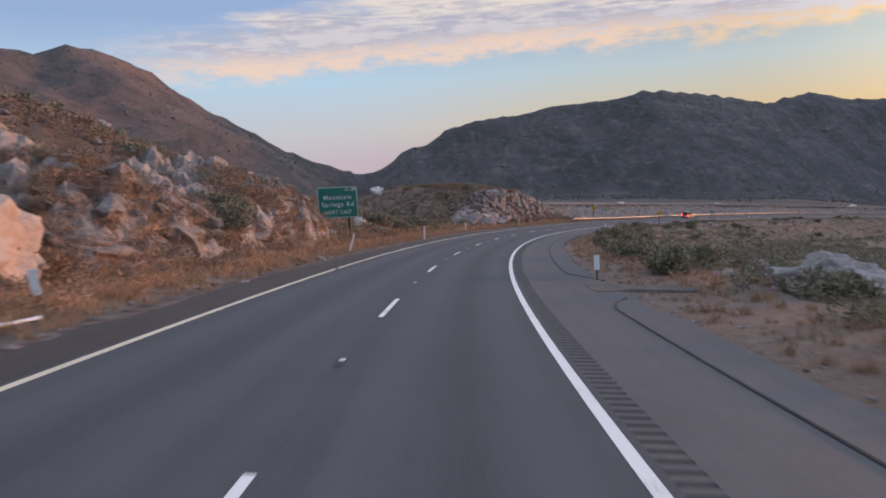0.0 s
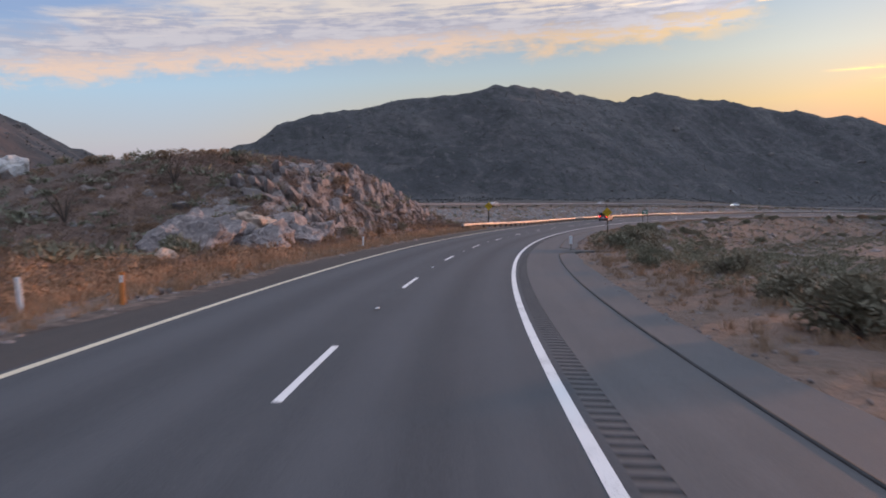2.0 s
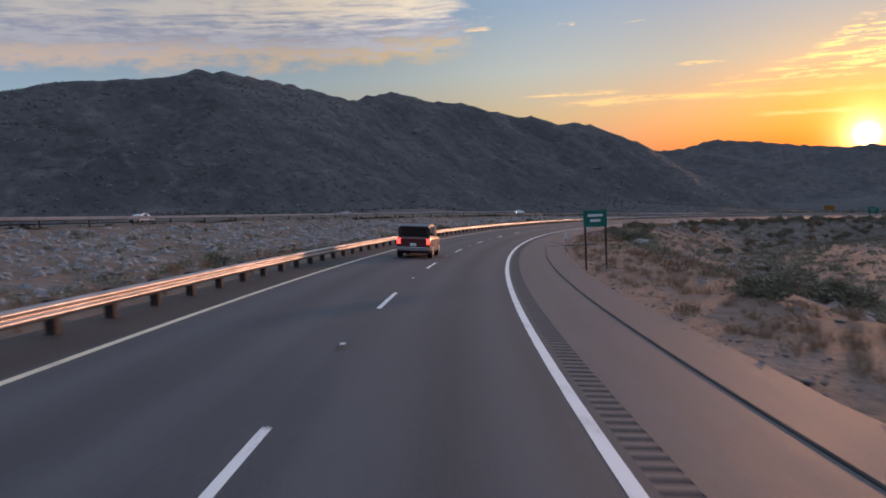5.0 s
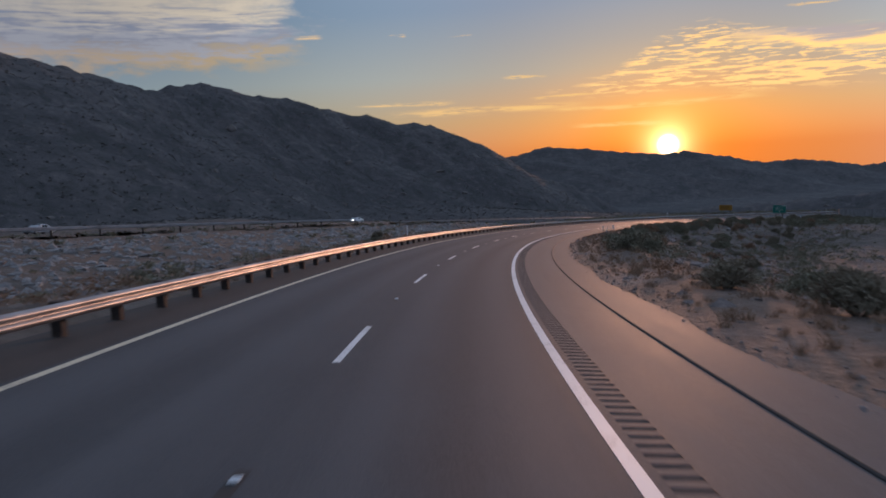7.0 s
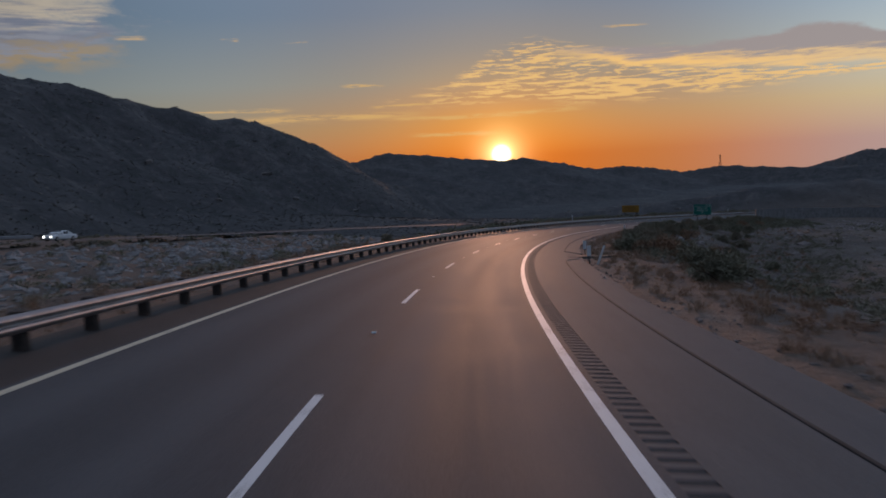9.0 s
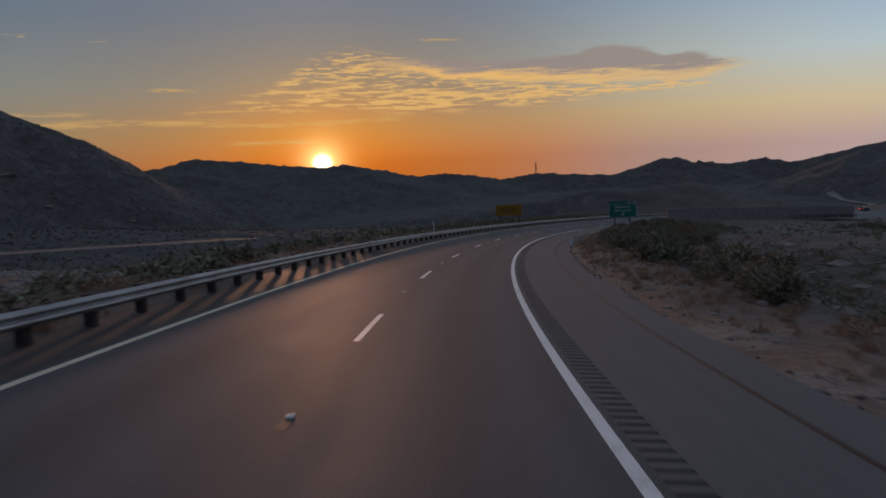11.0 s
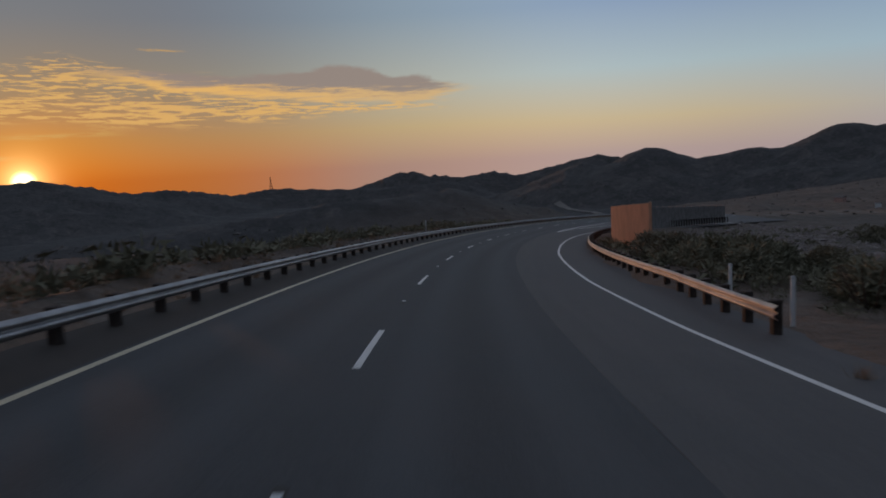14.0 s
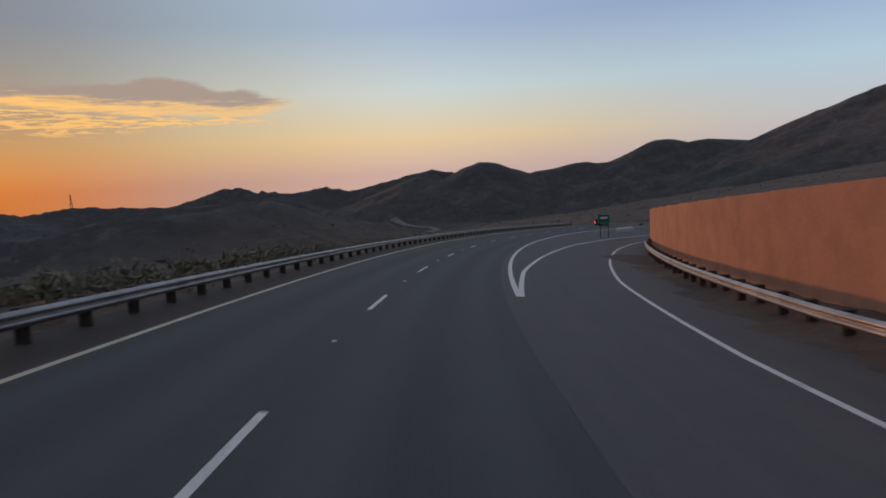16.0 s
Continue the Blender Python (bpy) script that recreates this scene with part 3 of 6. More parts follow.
# ---------------------------------------------------------------- mesh helpers
def mesh_object(name, verts, faces, mat, parent=None, label="", smooth_shade=False, uvs=None):
    me = bpy.data.meshes.new(name)
    me.from_pydata(verts if isinstance(verts, list) else verts.tolist(), [], faces if isinstance(faces, list) else faces.tolist())
    me.materials.append(mat)
    if smooth_shade:
        me.polygons.foreach_set("use_smooth", [True] * len(me.polygons))
    if uvs is not None:
        layer = me.uv_layers.new(name="UVMap")
        idx = np.empty(len(me.loops), int)
        me.loops.foreach_get("vertex_index", idx)
        layer.data.foreach_set("uv", np.asarray(uvs, float)[idx].ravel())
    me.update()
    ob = new(name, me)
    if parent:
        ob.parent = parent
    if label:
        tagged(ob, label)
    return ob


def part(name, bm, mat, parent, label="", smooth_shade=False):
    me = bpy.data.meshes.new(name)
    bm.to_mesh(me)
    bm.free()
    me.materials.append(mat)
    if smooth_shade:
        me.polygons.foreach_set("use_smooth", [True] * len(me.polygons))
    ob = new(name, me)
    ob.parent = parent
    if label:
        tagged(ob, label)
    return ob


def thing(name, label, category, group="", kind=""):
    return tagged(new(name), label, category, group, kind)


def box(bm, x0, x1, y0, y1, z0, z1, bevel=0.0, seg=2):
    g = bmesh.ops.create_cube(bm, size=1.0, matrix=Matrix.Translation(((x0 + x1) / 2, (y0 + y1) / 2, (z0 + z1) / 2)) @ Matrix.Diagonal((x1 - x0, y1 - y0, z1 - z0, 1)))
    if bevel:
        edges = {e for v in g["verts"] for e in v.link_edges}
        bmesh.ops.bevel(bm, geom=list(edges), offset=bevel, segments=seg, affect="EDGES", profile=0.6)
    return bm


def boxed(*a, **k):
    return box(bmesh.new(), *a, **k)


def tube(bm, p, q, r0, r1=None, n=8):
    p, q = Vector(p), Vector(q)
    m = Matrix.Translation((p + q) / 2) @ (q - p).to_track_quat("Z", "Y").to_matrix().to_4x4()
    bmesh.ops.create_cone(bm, cap_ends=True, segments=n, radius1=r0, radius2=r0 if r1 is None else r1, depth=(q - p).length, matrix=m)
    return bm


def strip(name, s_values, left, right, up, mat, parent=None, label="", cols=2):
    """A ribbon that lies on the road between two offsets; left and right may be functions of s."""
    s_values = np.asarray(s_values, float)
    l = left(s_values) if callable(left) else np.full(s_values.shape, left)
    r = right(s_values) if callable(right) else np.full(s_values.shape, right)
    V, U = [], []
    for k in range(cols):
        d = l + (r - l) * k / (cols - 1)
        x, y = plan(s_values, d)
        V.append(np.stack([x, y, zline(s_values) + BANK * d + up], 1))
        U.append(np.stack([s_values, d], 1))
    n = len(s_values)
    V, U = np.stack(V, 1).reshape(-1, 3), np.stack(U, 1).reshape(-1, 2)
    F = [(i * cols + k, i * cols + k + 1, (i + 1) * cols + k + 1, (i + 1) * cols + k) for i in range(n - 1) for k in range(cols - 1)]
    return mesh_object(name, V, F, mat, parent, label, uvs=U)


def sweep(name, s_values, profile, mat, parent=None, label="", d0=0.0, up=None, closed=True, smooth_shade=False):
    """A section (d, z) carried along the road at d0; up gives its foot over the road."""
    s_values = np.asarray(s_values, float)
    dd = d0(s_values) if callable(d0) else np.full(s_values.shape, d0)
    uu = up(s_values) if callable(up) else np.full(s_values.shape, 0.0 if up is None else up)
    V = []
    for pd, pz in profile:
        x, y = plan(s_values, dd + pd)
        V.append(np.stack([x, y, zline(s_values) + BANK * np.clip(dd, -9.5, 8) + uu + pz], 1))
    n, c = len(s_values), len(profile)
    V = np.stack(V, 1).reshape(-1, 3)
    m = c if closed else c - 1
    F = [(i * c + k, i * c + (k + 1) % c, (i + 1) * c + (k + 1) % c, (i + 1) * c + k) for i in range(n - 1) for k in range(m)]
    if closed:
        F += [tuple(range(c)), tuple((n - 1) * c + k for k in reversed(range(c)))]
    return mesh_object(name, V, F, mat, parent, label, smooth_shade)


def set_on(ob, s, d, up=0.0, turn=0.0, land_foot=True):
    """Stand a thing beside the road, facing along it."""
    x, y = plan(s, d)
    z = float(ground_at(x, y)[0]) if land_foot else zline(s) + BANK * d
    ob.matrix_basis = pose(float(x), float(y), z + up, 0, 0, float(heading(s)) + turn)
    return ob


# ---------------------------------------------------------------- ground
def spaced(lo, hi, inner_lo, inner_hi, fine, coarse, reach, mid_hi=0, mid_lo=0, mid_step=18.0):
    mid = list(np.arange(inner_lo, inner_hi + 0.01, fine))
    right, stepw = [mid[-1]], fine
    while right[-1] < reach:
        stepw = min(stepw * 1.07, coarse) if right[-1] < hi else min(stepw * 1.1, mid_step) if right[-1] < mid_hi else stepw * 1.16
        right.append(right[-1] + stepw)
    left, stepw = [mid[0]], fine
    while left[-1] > -reach:
        stepw = min(stepw * 1.07, coarse) if left[-1] > lo else min(stepw * 1.1, mid_step) if left[-1] > mid_lo else stepw * 1.16
        left.append(left[-1] - stepw)
    return np.array(left[:0:-1] + mid + right[1:])


def right_edge(s):
    return 5.3 + 1.9 * step(s, 512, 545) + 13.0 * step(s, 600, 720)


GRID = {}


def sheet_height(x, y):
    """Height of the ground sheet itself, between its grid lines."""
    gx, gy, z = GRID["x"], GRID["y"], GRID["z"]
    i, j = np.clip(np.searchsorted(gx, x) - 1, 0, len(gx) - 2), np.clip(np.searchsorted(gy, y) - 1, 0, len(gy) - 2)
    u, v = (x - gx[i]) / (gx[i + 1] - gx[i]), (y - gy[j]) / (gy[j + 1] - gy[j])
    return (z[j, i] * (1 - u) + z[j, i + 1] * u) * (1 - v) + (z[j + 1, i] * (1 - u) + z[j + 1, i + 1] * u) * v


def build_ground():
    gx = spaced(-460, 1000, -50, 480, 2.0, 8.0, 4300, 2700, -470)
    gy = spaced(-120, 820, -24, 352, 2.0, 8.0, 4300, 1650, -1000)
    X, Y = np.meshgrid(gx, gy)
    z, s, d = land(X.ravel(), Y.ravel())
    inside = step(d, -8.7, -6.9) * step(d - right_edge(s), 0.3, -1.4)
    z = z - 0.02 - 0.35 * inside - 1.1 * step(cut_envelope(s, d), 0.4, 1.6) * (d < 0) * rocky(s, d)
    nx, ny = len(gx), len(gy)
    V = np.stack([X.ravel(), Y.ravel(), z], 1)
    i = np.arange(nx * ny).reshape(ny, nx)
    F = np.stack([i[:-1, :-1].ravel(), i[:-1, 1:].ravel(), i[1:, 1:].ravel(), i[1:, :-1].ravel()], 1)
    ob = mesh_object("ground", V, F, SOIL, smooth_shade=True)
    # share of the surface under chaparral; past s 500 also darkened against the glare
    cover = np.where(d > 0, 0.85 * step(d, 6.4, 10) + 0.6 * step(s, 300, 370) * step(d, 5.4, 7.5), np.where(s > 165, 0.85 * step(-d, 7.6, 9.0) * (1 - 0.1 * step(-d, 24, 32) * step(-d, 66, 58) * step(s, 520, 470)), 0.62 * step(-d, 11, 20))) + 0.62 * step(np.abs(d), 60, 140) + 0.5 * step(s, 400, 440) * step(-d, 7.4, 8.2) + 0.6 * step(s, 500, 530) * step(d, 5.5, 8)
    at = ob.data.attributes.new("cover", "FLOAT", "POINT")
    at.data.foreach_set("value", np.clip(cover + 0.25 * fbm(X.ravel() / 45, Y.ravel() / 45, 4), 0, 1).astype(np.float32))
    at = ob.data.attributes.new("rust", "FLOAT", "POINT")
    red = step(X.ravel(), 0, -120) * 0.8 + (d < 0) * step(-d, 8, 12) * step(s, 168, 120) * 0.9 + (d > 0) * step(d, 12, 6.5) * 0.6 * step(s, 360, 230)
    at.data.foreach_set("value", np.clip(red + 0.5 * fbm(X.ravel() / 30, Y.ravel() / 30, 3), 0, 1).astype(np.float32))
    xs_, ys_ = X.ravel(), Y.ravel()
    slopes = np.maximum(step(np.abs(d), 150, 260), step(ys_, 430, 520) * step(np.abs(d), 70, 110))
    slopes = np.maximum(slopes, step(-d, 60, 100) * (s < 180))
    # mask of the far slopes that take the granite colours with shade in them
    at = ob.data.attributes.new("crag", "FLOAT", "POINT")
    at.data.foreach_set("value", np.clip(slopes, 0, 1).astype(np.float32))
    at = ob.data.attributes.new("red_hill", "FLOAT", "POINT")
    at.data.foreach_set("value", np.clip(step(xs_ + 0.45 * (ys_ - 500), 0, -110) * (0.75 + 0.8 * fbm(xs_ / 70, ys_ / 70, 3)), 0, 1).astype(np.float32))
    GRID.update(x=gx, y=gy, z=z.reshape(ny, nx))
    tagged(ob, "stony desert ground with scrub rising to bare mountains", "ground", kind="structure")


build_ground()

# ---------------------------------------------------------------- carriageway
SCUFF = plain("scraped_asphalt", (0.17, 0.16, 0.155), 0.8, vary=0.3, scale=6.0)
LINE_R, LINE_L, DASH = 1.68, -5.80, -1.875
S_ALL = np.arange(-60, 786.1, 2.0)
road = tagged(strip("road", S_ALL, -7.75, 1.88, 0.0, ASPHALT, cols=6), "grey asphalt two-lane carriageway curving downhill", "road", kind="structure")
strip("shoulder", np.arange(-60, 786.1, 0.8), 2.26, lambda s: right_edge(s) + 0.7 * fbm(s / 5, s * 0 + 3.3, 4) * (s < 500), 0.0, SHOULDER, road, "paler asphalt hard shoulder", cols=5)


OUTER_EDGE = asphalt_material("dirty_asphalt", (0.040, 0.036, 0.034), (0.062, 0.054, 0.050), False)
strip("outer_shoulder", S_ALL, -7.75, -5.98, 0.003, OUTER_EDGE, road, "darker dirty outer shoulder", cols=3)

VERGE_DIRT = plain("verge_dirt", (0.105, 0.080, 0.067), 0.95, vary=0.45, scale=2.2, bump=0.03)
strip("verge_dirt", np.arange(-60, 174, 0.7), -7.75, lambda s: -7.2 + 0.9 * fbm(s / 4, s * 0 + 7.7, 4), 0.008, VERGE_DIRT, road, "dirt washed over the edge of the asphalt", cols=3)


def rumble_strip():
    """Milled grooves across a narrow band of the shoulder."""
    V, F, U = [], [], []
    pitch = 0.305
    stops_ = np.arange(-20, 527, pitch)
    for s0 in stops_:
        for f0, z in ((0.0, 0.0), (0.12, -0.010), (0.24, -0.014), (0.36, -0.010), (0.46, 0.0)):
            s = s0 + f0 * pitch
            a, b = on_road(s, 1.88, z), on_road(s, 2.26, z)
            V += [a, b]
            U += [(s, 1.88), (s, 2.26)]
    n = len(V) // 2
    F = [(2 * i, 2 * i + 1, 2 * i + 3, 2 * i + 2) for i in range(n - 1)]
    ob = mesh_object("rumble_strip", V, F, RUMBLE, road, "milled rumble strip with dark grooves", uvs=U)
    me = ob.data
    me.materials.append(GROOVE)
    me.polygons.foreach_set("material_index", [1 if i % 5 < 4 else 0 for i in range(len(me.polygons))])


RUMBLE = SHOULDER
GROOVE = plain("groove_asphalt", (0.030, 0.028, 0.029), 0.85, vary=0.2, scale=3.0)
rumble_strip()
strip("shoulder_fill", np.arange(527, 787, 4.0), 1.88, 2.26, 0.0, SHOULDER, road)
strip("shoulder_fill", np.arange(-60, -19, 4.0), 1.88, 2.26, 0.0, SHOULDER, road)


def ramp_line(s):
    return np.interp(s, [534, 545, 557, 578, 605, 617, 634, 655, 679, 740], [5.25, 4.75, 4.5, 4.65, 5.3, 5.7, 6.85, 9.0, 11.5, 19.0])


TAPER = lambda s: np.interp(s, [490, 503, 515, 534], [0.0, 0.13, 0.20, 0.22])   # the line leans out before the exit
strip("edge_line", np.arange(-60, 534.6, 2.0), lambda s: LINE_R - 0.085 + TAPER(s), lambda s: LINE_R + 0.085 + TAPER(s), 0.004, WHITE_PAINT, road, "white edge line")
strip("edge_line", np.arange(535, 741, 2.0), lambda s: ramp_line(s) - 0.075, lambda s: ramp_line(s) + 0.075, 0.004, WHITE_PAINT, road, "white edge line of the exit")
strip("edge_line", np.arange(-60, 786, 2.0), LINE_L - 0.075, LINE_L + 0.075, 0.004, CREAM_PAINT, road, "cream edge line")
strip("gore_line", np.arange(627, 786, 2.0), 2.23, 2.43, 0.005, WHITE_PAINT, road, "white gore line")
strip("gore_line", np.arange(627, 740, 2.0), lambda s: np.interp(s, [627, 639, 652, 677, 740], [2.4, 3.0, 4.15, 6.5, 14.0]) - 0.1, lambda s: np.interp(s, [627, 639, 652, 677, 740], [2.4, 3.0, 4.15, 6.5, 14.0]) + 0.1, 0.006, WHITE_PAINT, road, "white gore line")

CYCLE, PHASE = 13.8, 5.35
DASH_LEN = 3.75
for k in range(-3, 56):
    s0 = PHASE + CYCLE * k
    strip("lane_dash", np.linspace(s0 - DASH_LEN, s0, 5), DASH - 0.06, DASH + 0.06, 0.004, WHITE_PAINT, road)
    # recessed reflector half way along the gap
    sm = s0 + (CYCLE - DASH_LEN) / 2
    strip("marker_groove", np.linspace(sm - 0.55, sm + 0.25, 4), DASH - 0.07, DASH + 0.07, 0.004, TAR, road)
    bm = bmesh.new()
    box(bm, -0.05, 0.05, -0.05, 0.05, 0.0, 0.02, 0.008)
    mk = part("road_reflector", bm, PADDLE, road)
    mk.matrix_basis = pose(*on_road(sm, DASH, 0.004), 0, 0, float(heading(sm)))

# repairs and scuffs
strip("crack_seal", np.linspace(26.9, 29.6, 6), lambda s: -5.5 - 0.14 * (s - 26.9), lambda s: -5.42 - 0.14 * (s - 26.9), 0.007, TAR, road, "tar-sealed crack")
strip("crack_seal", np.linspace(31.6, 33.9, 6), lambda s: -5.68 + 0.05 * np.sin(s * 3), lambda s: -5.60 + 0.05 * np.sin(s * 3.4), 0.007, TAR, road, "tar-sealed crack")
for s0, d0, d1 in ((162.0, 3.0, 3.95), (166.3, 3.08, 3.9), (168.2, 3.14, 4.0), (259.5, 2.9, 3.7)):
    strip("scuff", np.linspace(s0 - 0.16, s0 + 0.16, 3), d0, d1, 0.004, SCUFF, road, "pale scraped patch")

# asphalt dike along the inner edge, open at the down-drains
DIKE = [(-0.045, -0.02), (-0.03, 0.02), (0.0, 0.030), (0.025, 0.024), (0.05, -0.02)]
for a, b in ((-60, 21.5), (28, 125), (128.5, 251), (256, 386.5), (392.5, 521)):
    n = int((b - a) / 1.5) + 2
    ss = np.linspace(a, b, n)
    flare = lambda s, a=a, b=b: np.interp(s, [125, 165, 312, 390, 480, 504, 521], [4.12, 3.95, 3.92, 4.12, 4.2, 4.8, 5.15]) + 1.2 * step(s, a + 3.0, a) * (a > 0) + 0.9 * step(s, b - 2.5, b) * (b < 500)
    tagged(sweep("asphalt_dike", ss, DIKE, DARK_ASPHALT, None, "", flare, 0.0, True), "low dark asphalt dike along the shoulder", "kerb", "asphalt dikes", "structure")


# ---------------------------------------------------------------- guard rails
W_BEAM = [(0.00, 0.0), (0.015, 0.02), (0.075, 0.055), (0.08, 0.10), (0.02, 0.135), (0.0, 0.155), (0.02, 0.175), (0.08, 0.21), (0.075, 0.255), (0.015, 0.29), (0.0, 0.31),
          (-0.006, 0.31), (0.008, 0.288), (0.068, 0.253), (0.072, 0.212), (0.014, 0.18), (-0.006, 0.155), (0.014, 0.13), (0.072, 0.098), (0.068, 0.057), (0.008, 0.022), (-0.006, 0.0)]


def guard_rail(label, s0, s1, d, face, pitch, group="guard rails", lift=0.0, d_shift=None):
    """W-beam on blocked-out timber posts; face is the side the beam bulges to, +1 inwards."""
    rail = thing("guard_rail", label, "guard rail", group)
    off = (lambda s: d + d_shift(s)) if d_shift else d
    up = lambda s: 0.37 + lift + 0 * s
    ss = np.arange(s0, s1 + 0.1, 1.9)
    prof = [(face * a, b) for a, b in W_BEAM]
    if face < 0:
        prof = prof[::-1]
    sweep("rail_beam", ss, prof, GALV, rail, "galvanised W-beam", off, up, True, True)
    bm = bmesh.new()
    box(bm, -0.10, 0.10, -0.10, 0.10, -0.6, 0.69, 0.012, 1)
    pm = bpy.data.meshes.new("post")
    bm.to_mesh(pm)
    bm.free()
    pm.materials.append(POST_WOOD)
    bm = boxed(-0.09, 0.09, -0.075, 0.075, 0.36, 0.68, 0.01, seg=1)
    bk = bpy.data.meshes.new("block")
    bm.to_mesh(bk)
    bm.free()
    bk.materials.append(POST_WOOD)
    for s in np.arange(s0 + 0.9, s1, pitch):
        dd = float(off(np.array([s]))[0]) if d_shift else d
        for me, shift in ((pm, -0.29), (bk, -0.10)):
            ob = new(me.name, me)
            ob.parent = rail
            x, y = plan(s, dd + face * shift)
            ob.matrix_basis = pose(float(x), float(y), zline(s) + BANK * max(-9.5, min(8, dd)) + lift, 0, 0, float(heading(s)))
    return rail


guard_rail("galvanised W-beam guard rail on dark timber posts", 161, 760, -6.95, 1, 1.905 * 1.1, d_shift=lambda s: -2.6 * step(s, 190, 161))
guard_rail("galvanised W-beam guard rail beside the exit lane", 543.5, 720, 6.3, -1, 1.905, lift=0.05, d_shift=lambda s: np.interp(s, [541, 554, 582, 605, 619, 634, 662, 720], [-0.3, 0.6, 0.8, 1.4, 1.9, 3.2, 6.0, 13.0]))
bm = bmesh.new()
bmesh.ops.create_cone(bm, cap_ends=True, segments=20, radius1=0.20, radius2=0.20, depth=0.31)
end = part("end_terminal", bm, GALV, bpy.data.objects["guard_rail"], "rounded galvanised end")
end.matrix_basis = pose(*on_road(161, -9.55, 0.53))

# ---------------------------------------------------------------- other carriageway
def far_strip(name, s_values, o0, o1, up, mat, parent=None, label=""):
    s_values = np.asarray(s_values, float)
    od, oz = opposite(s_values)
    V = []
    for o in (o0, o1):
        x, y = plan(s_values, od + o)
        V.append(np.stack([x, y, zline(s_values) + BANK * -9.5 + oz + up], 1))
    n = len(s_values)
    F = [(i, i + 1, n + i + 1, n + i) for i in range(n - 1)]
    V = np.concatenate(V)
    return mesh_object(name, V, F, mat, parent, label, uvs=np.stack([np.concatenate([s_values] * 2), np.repeat([o0, o1], n)], 1))


S_OPP = np.arange(60, 560, 4.0)
other = tagged(far_strip("far_road", S_OPP, -6, 5, 0.5, SHOULDER), "second carriageway on an embankment beyond the hollow", "road", kind="structure")
far_strip("edge_line", S_OPP, 4.0, 4.2, 0.52, WHITE_PAINT, other, "white edge line")
far_rail = thing("guard_rail", "distant pale guard rail along the other carriageway", "guard rail", "guard rails")
s_arr = np.arange(150, 420, 4.0)
od_, oz_ = opposite(s_arr)
V = []
for o, u in ((5.3, 0.95), (5.38, 1.0), (5.42, 1.1), (5.36, 1.2), (5.42, 1.3), (5.36, 1.4), (5.3, 1.42), (5.3, 0.95)):
    x, y = plan(s_arr, od_ + o)
    V.append(np.stack([x, y, zline(s_arr) + BANK * -9.5 + oz_ + u], 1))
n = len(s_arr)
F = [(k * n + i, k * n + i + 1, (k + 1) * n + i + 1, (k + 1) * n + i) for k in range(7) for i in range(n - 1)]
mesh_object("rail_beam", np.concatenate(V), F, FAR_STEEL, far_rail, "galvanised beam")
for s in np.arange(150, 416, 7.6):
    od1, oz1 = opposite(np.array([s]))
    x, y = plan(s, float(od1[0]) + 5.15)
    ob = new("post", bpy.data.meshes["post"])
    ob.parent = far_rail
    ob.matrix_basis = pose(float(x), float(y), zline(s) + BANK * -9.5 + float(oz1[0]) + 0.55, 0, 0, float(heading(s)))


# ---------------------------------------------------------------- rust-coloured wall
def noise_wall():
    """Corrugated panels on posts, curving with the exit lane."""
    wall = thing("corrugated_wall", "tall rust-orange corrugated metal wall behind the guard rail", "wall")
    edge = lambda s: np.interp(s, [575, 585, 600, 612, 628, 650, 672, 700, 720], [10.2, 9.8, 9.68, 9.95, 11.0, 12.4, 13.7, 16.4, 19.0])
    H = 3.34
    a = 575.0
    while a < 716:
        b = a + 6.0
        ss = np.arange(a, b + 0.001, 0.03)
        dd = edge(ss) + 0.020 * np.sin(ss * 2 * math.pi / 0.15)
        base = zline(ss) - 0.56
        top = zline(ss) - 0.56 + H + 0.05 * math.sin(a)
        n = len(ss)
        for nm, mt, o0, o1 in (("wall_panel", RUST_PANEL, 0.0, 0.03), ("back_sheet", BACK_SHEET, 0.20, 0.23)):
            xa, ya = plan(ss, dd + o0)
            xb, yb = plan(ss, dd + o1)
            V = np.concatenate([np.stack([xa, ya, base - 0.6], 1), np.stack([xa, ya, top], 1), np.stack([xb, yb, top], 1), np.stack([xb, yb, base - 0.6], 1)])
            F = [(k * n + i, k * n + i + 1, (k + 1) * n + i + 1, (k + 1) * n + i) for k in range(3) for i in range(n - 1)]
            F += [(0, n, 2 * n, 3 * n), (n - 1, 4 * n - 1, 3 * n - 1, 2 * n - 1)]
            mesh_object(nm, V, F, mt, wall)
        xm, ym = plan(a, float(edge(a)) + 0.12)
        pb = boxed(-0.07, 0.07, -0.07, 0.07, -0.8, H + 0.05, 0.01, seg=1)
        p = part("wall_post", pb, RUST_PANEL, wall)
        p.matrix_basis = pose(float(xm), float(ym), zline(a) - 0.56, 0, 0, float(heading(a)))
        a = b
    return wall


BACK_SHEET = plain("grey_steel_sheet", (0.26, 0.25, 0.245), 0.75, 0.0, 0.2, 0.8)
noise_wall()


# ---------------------------------------------------------------- rock banks of the cutting
BANK_ROCK = rock_material("pink_granite", (0.135, 0.135, 0.142), (0.255, 0.215, 0.195), (0.42, 0.33, 0.285))

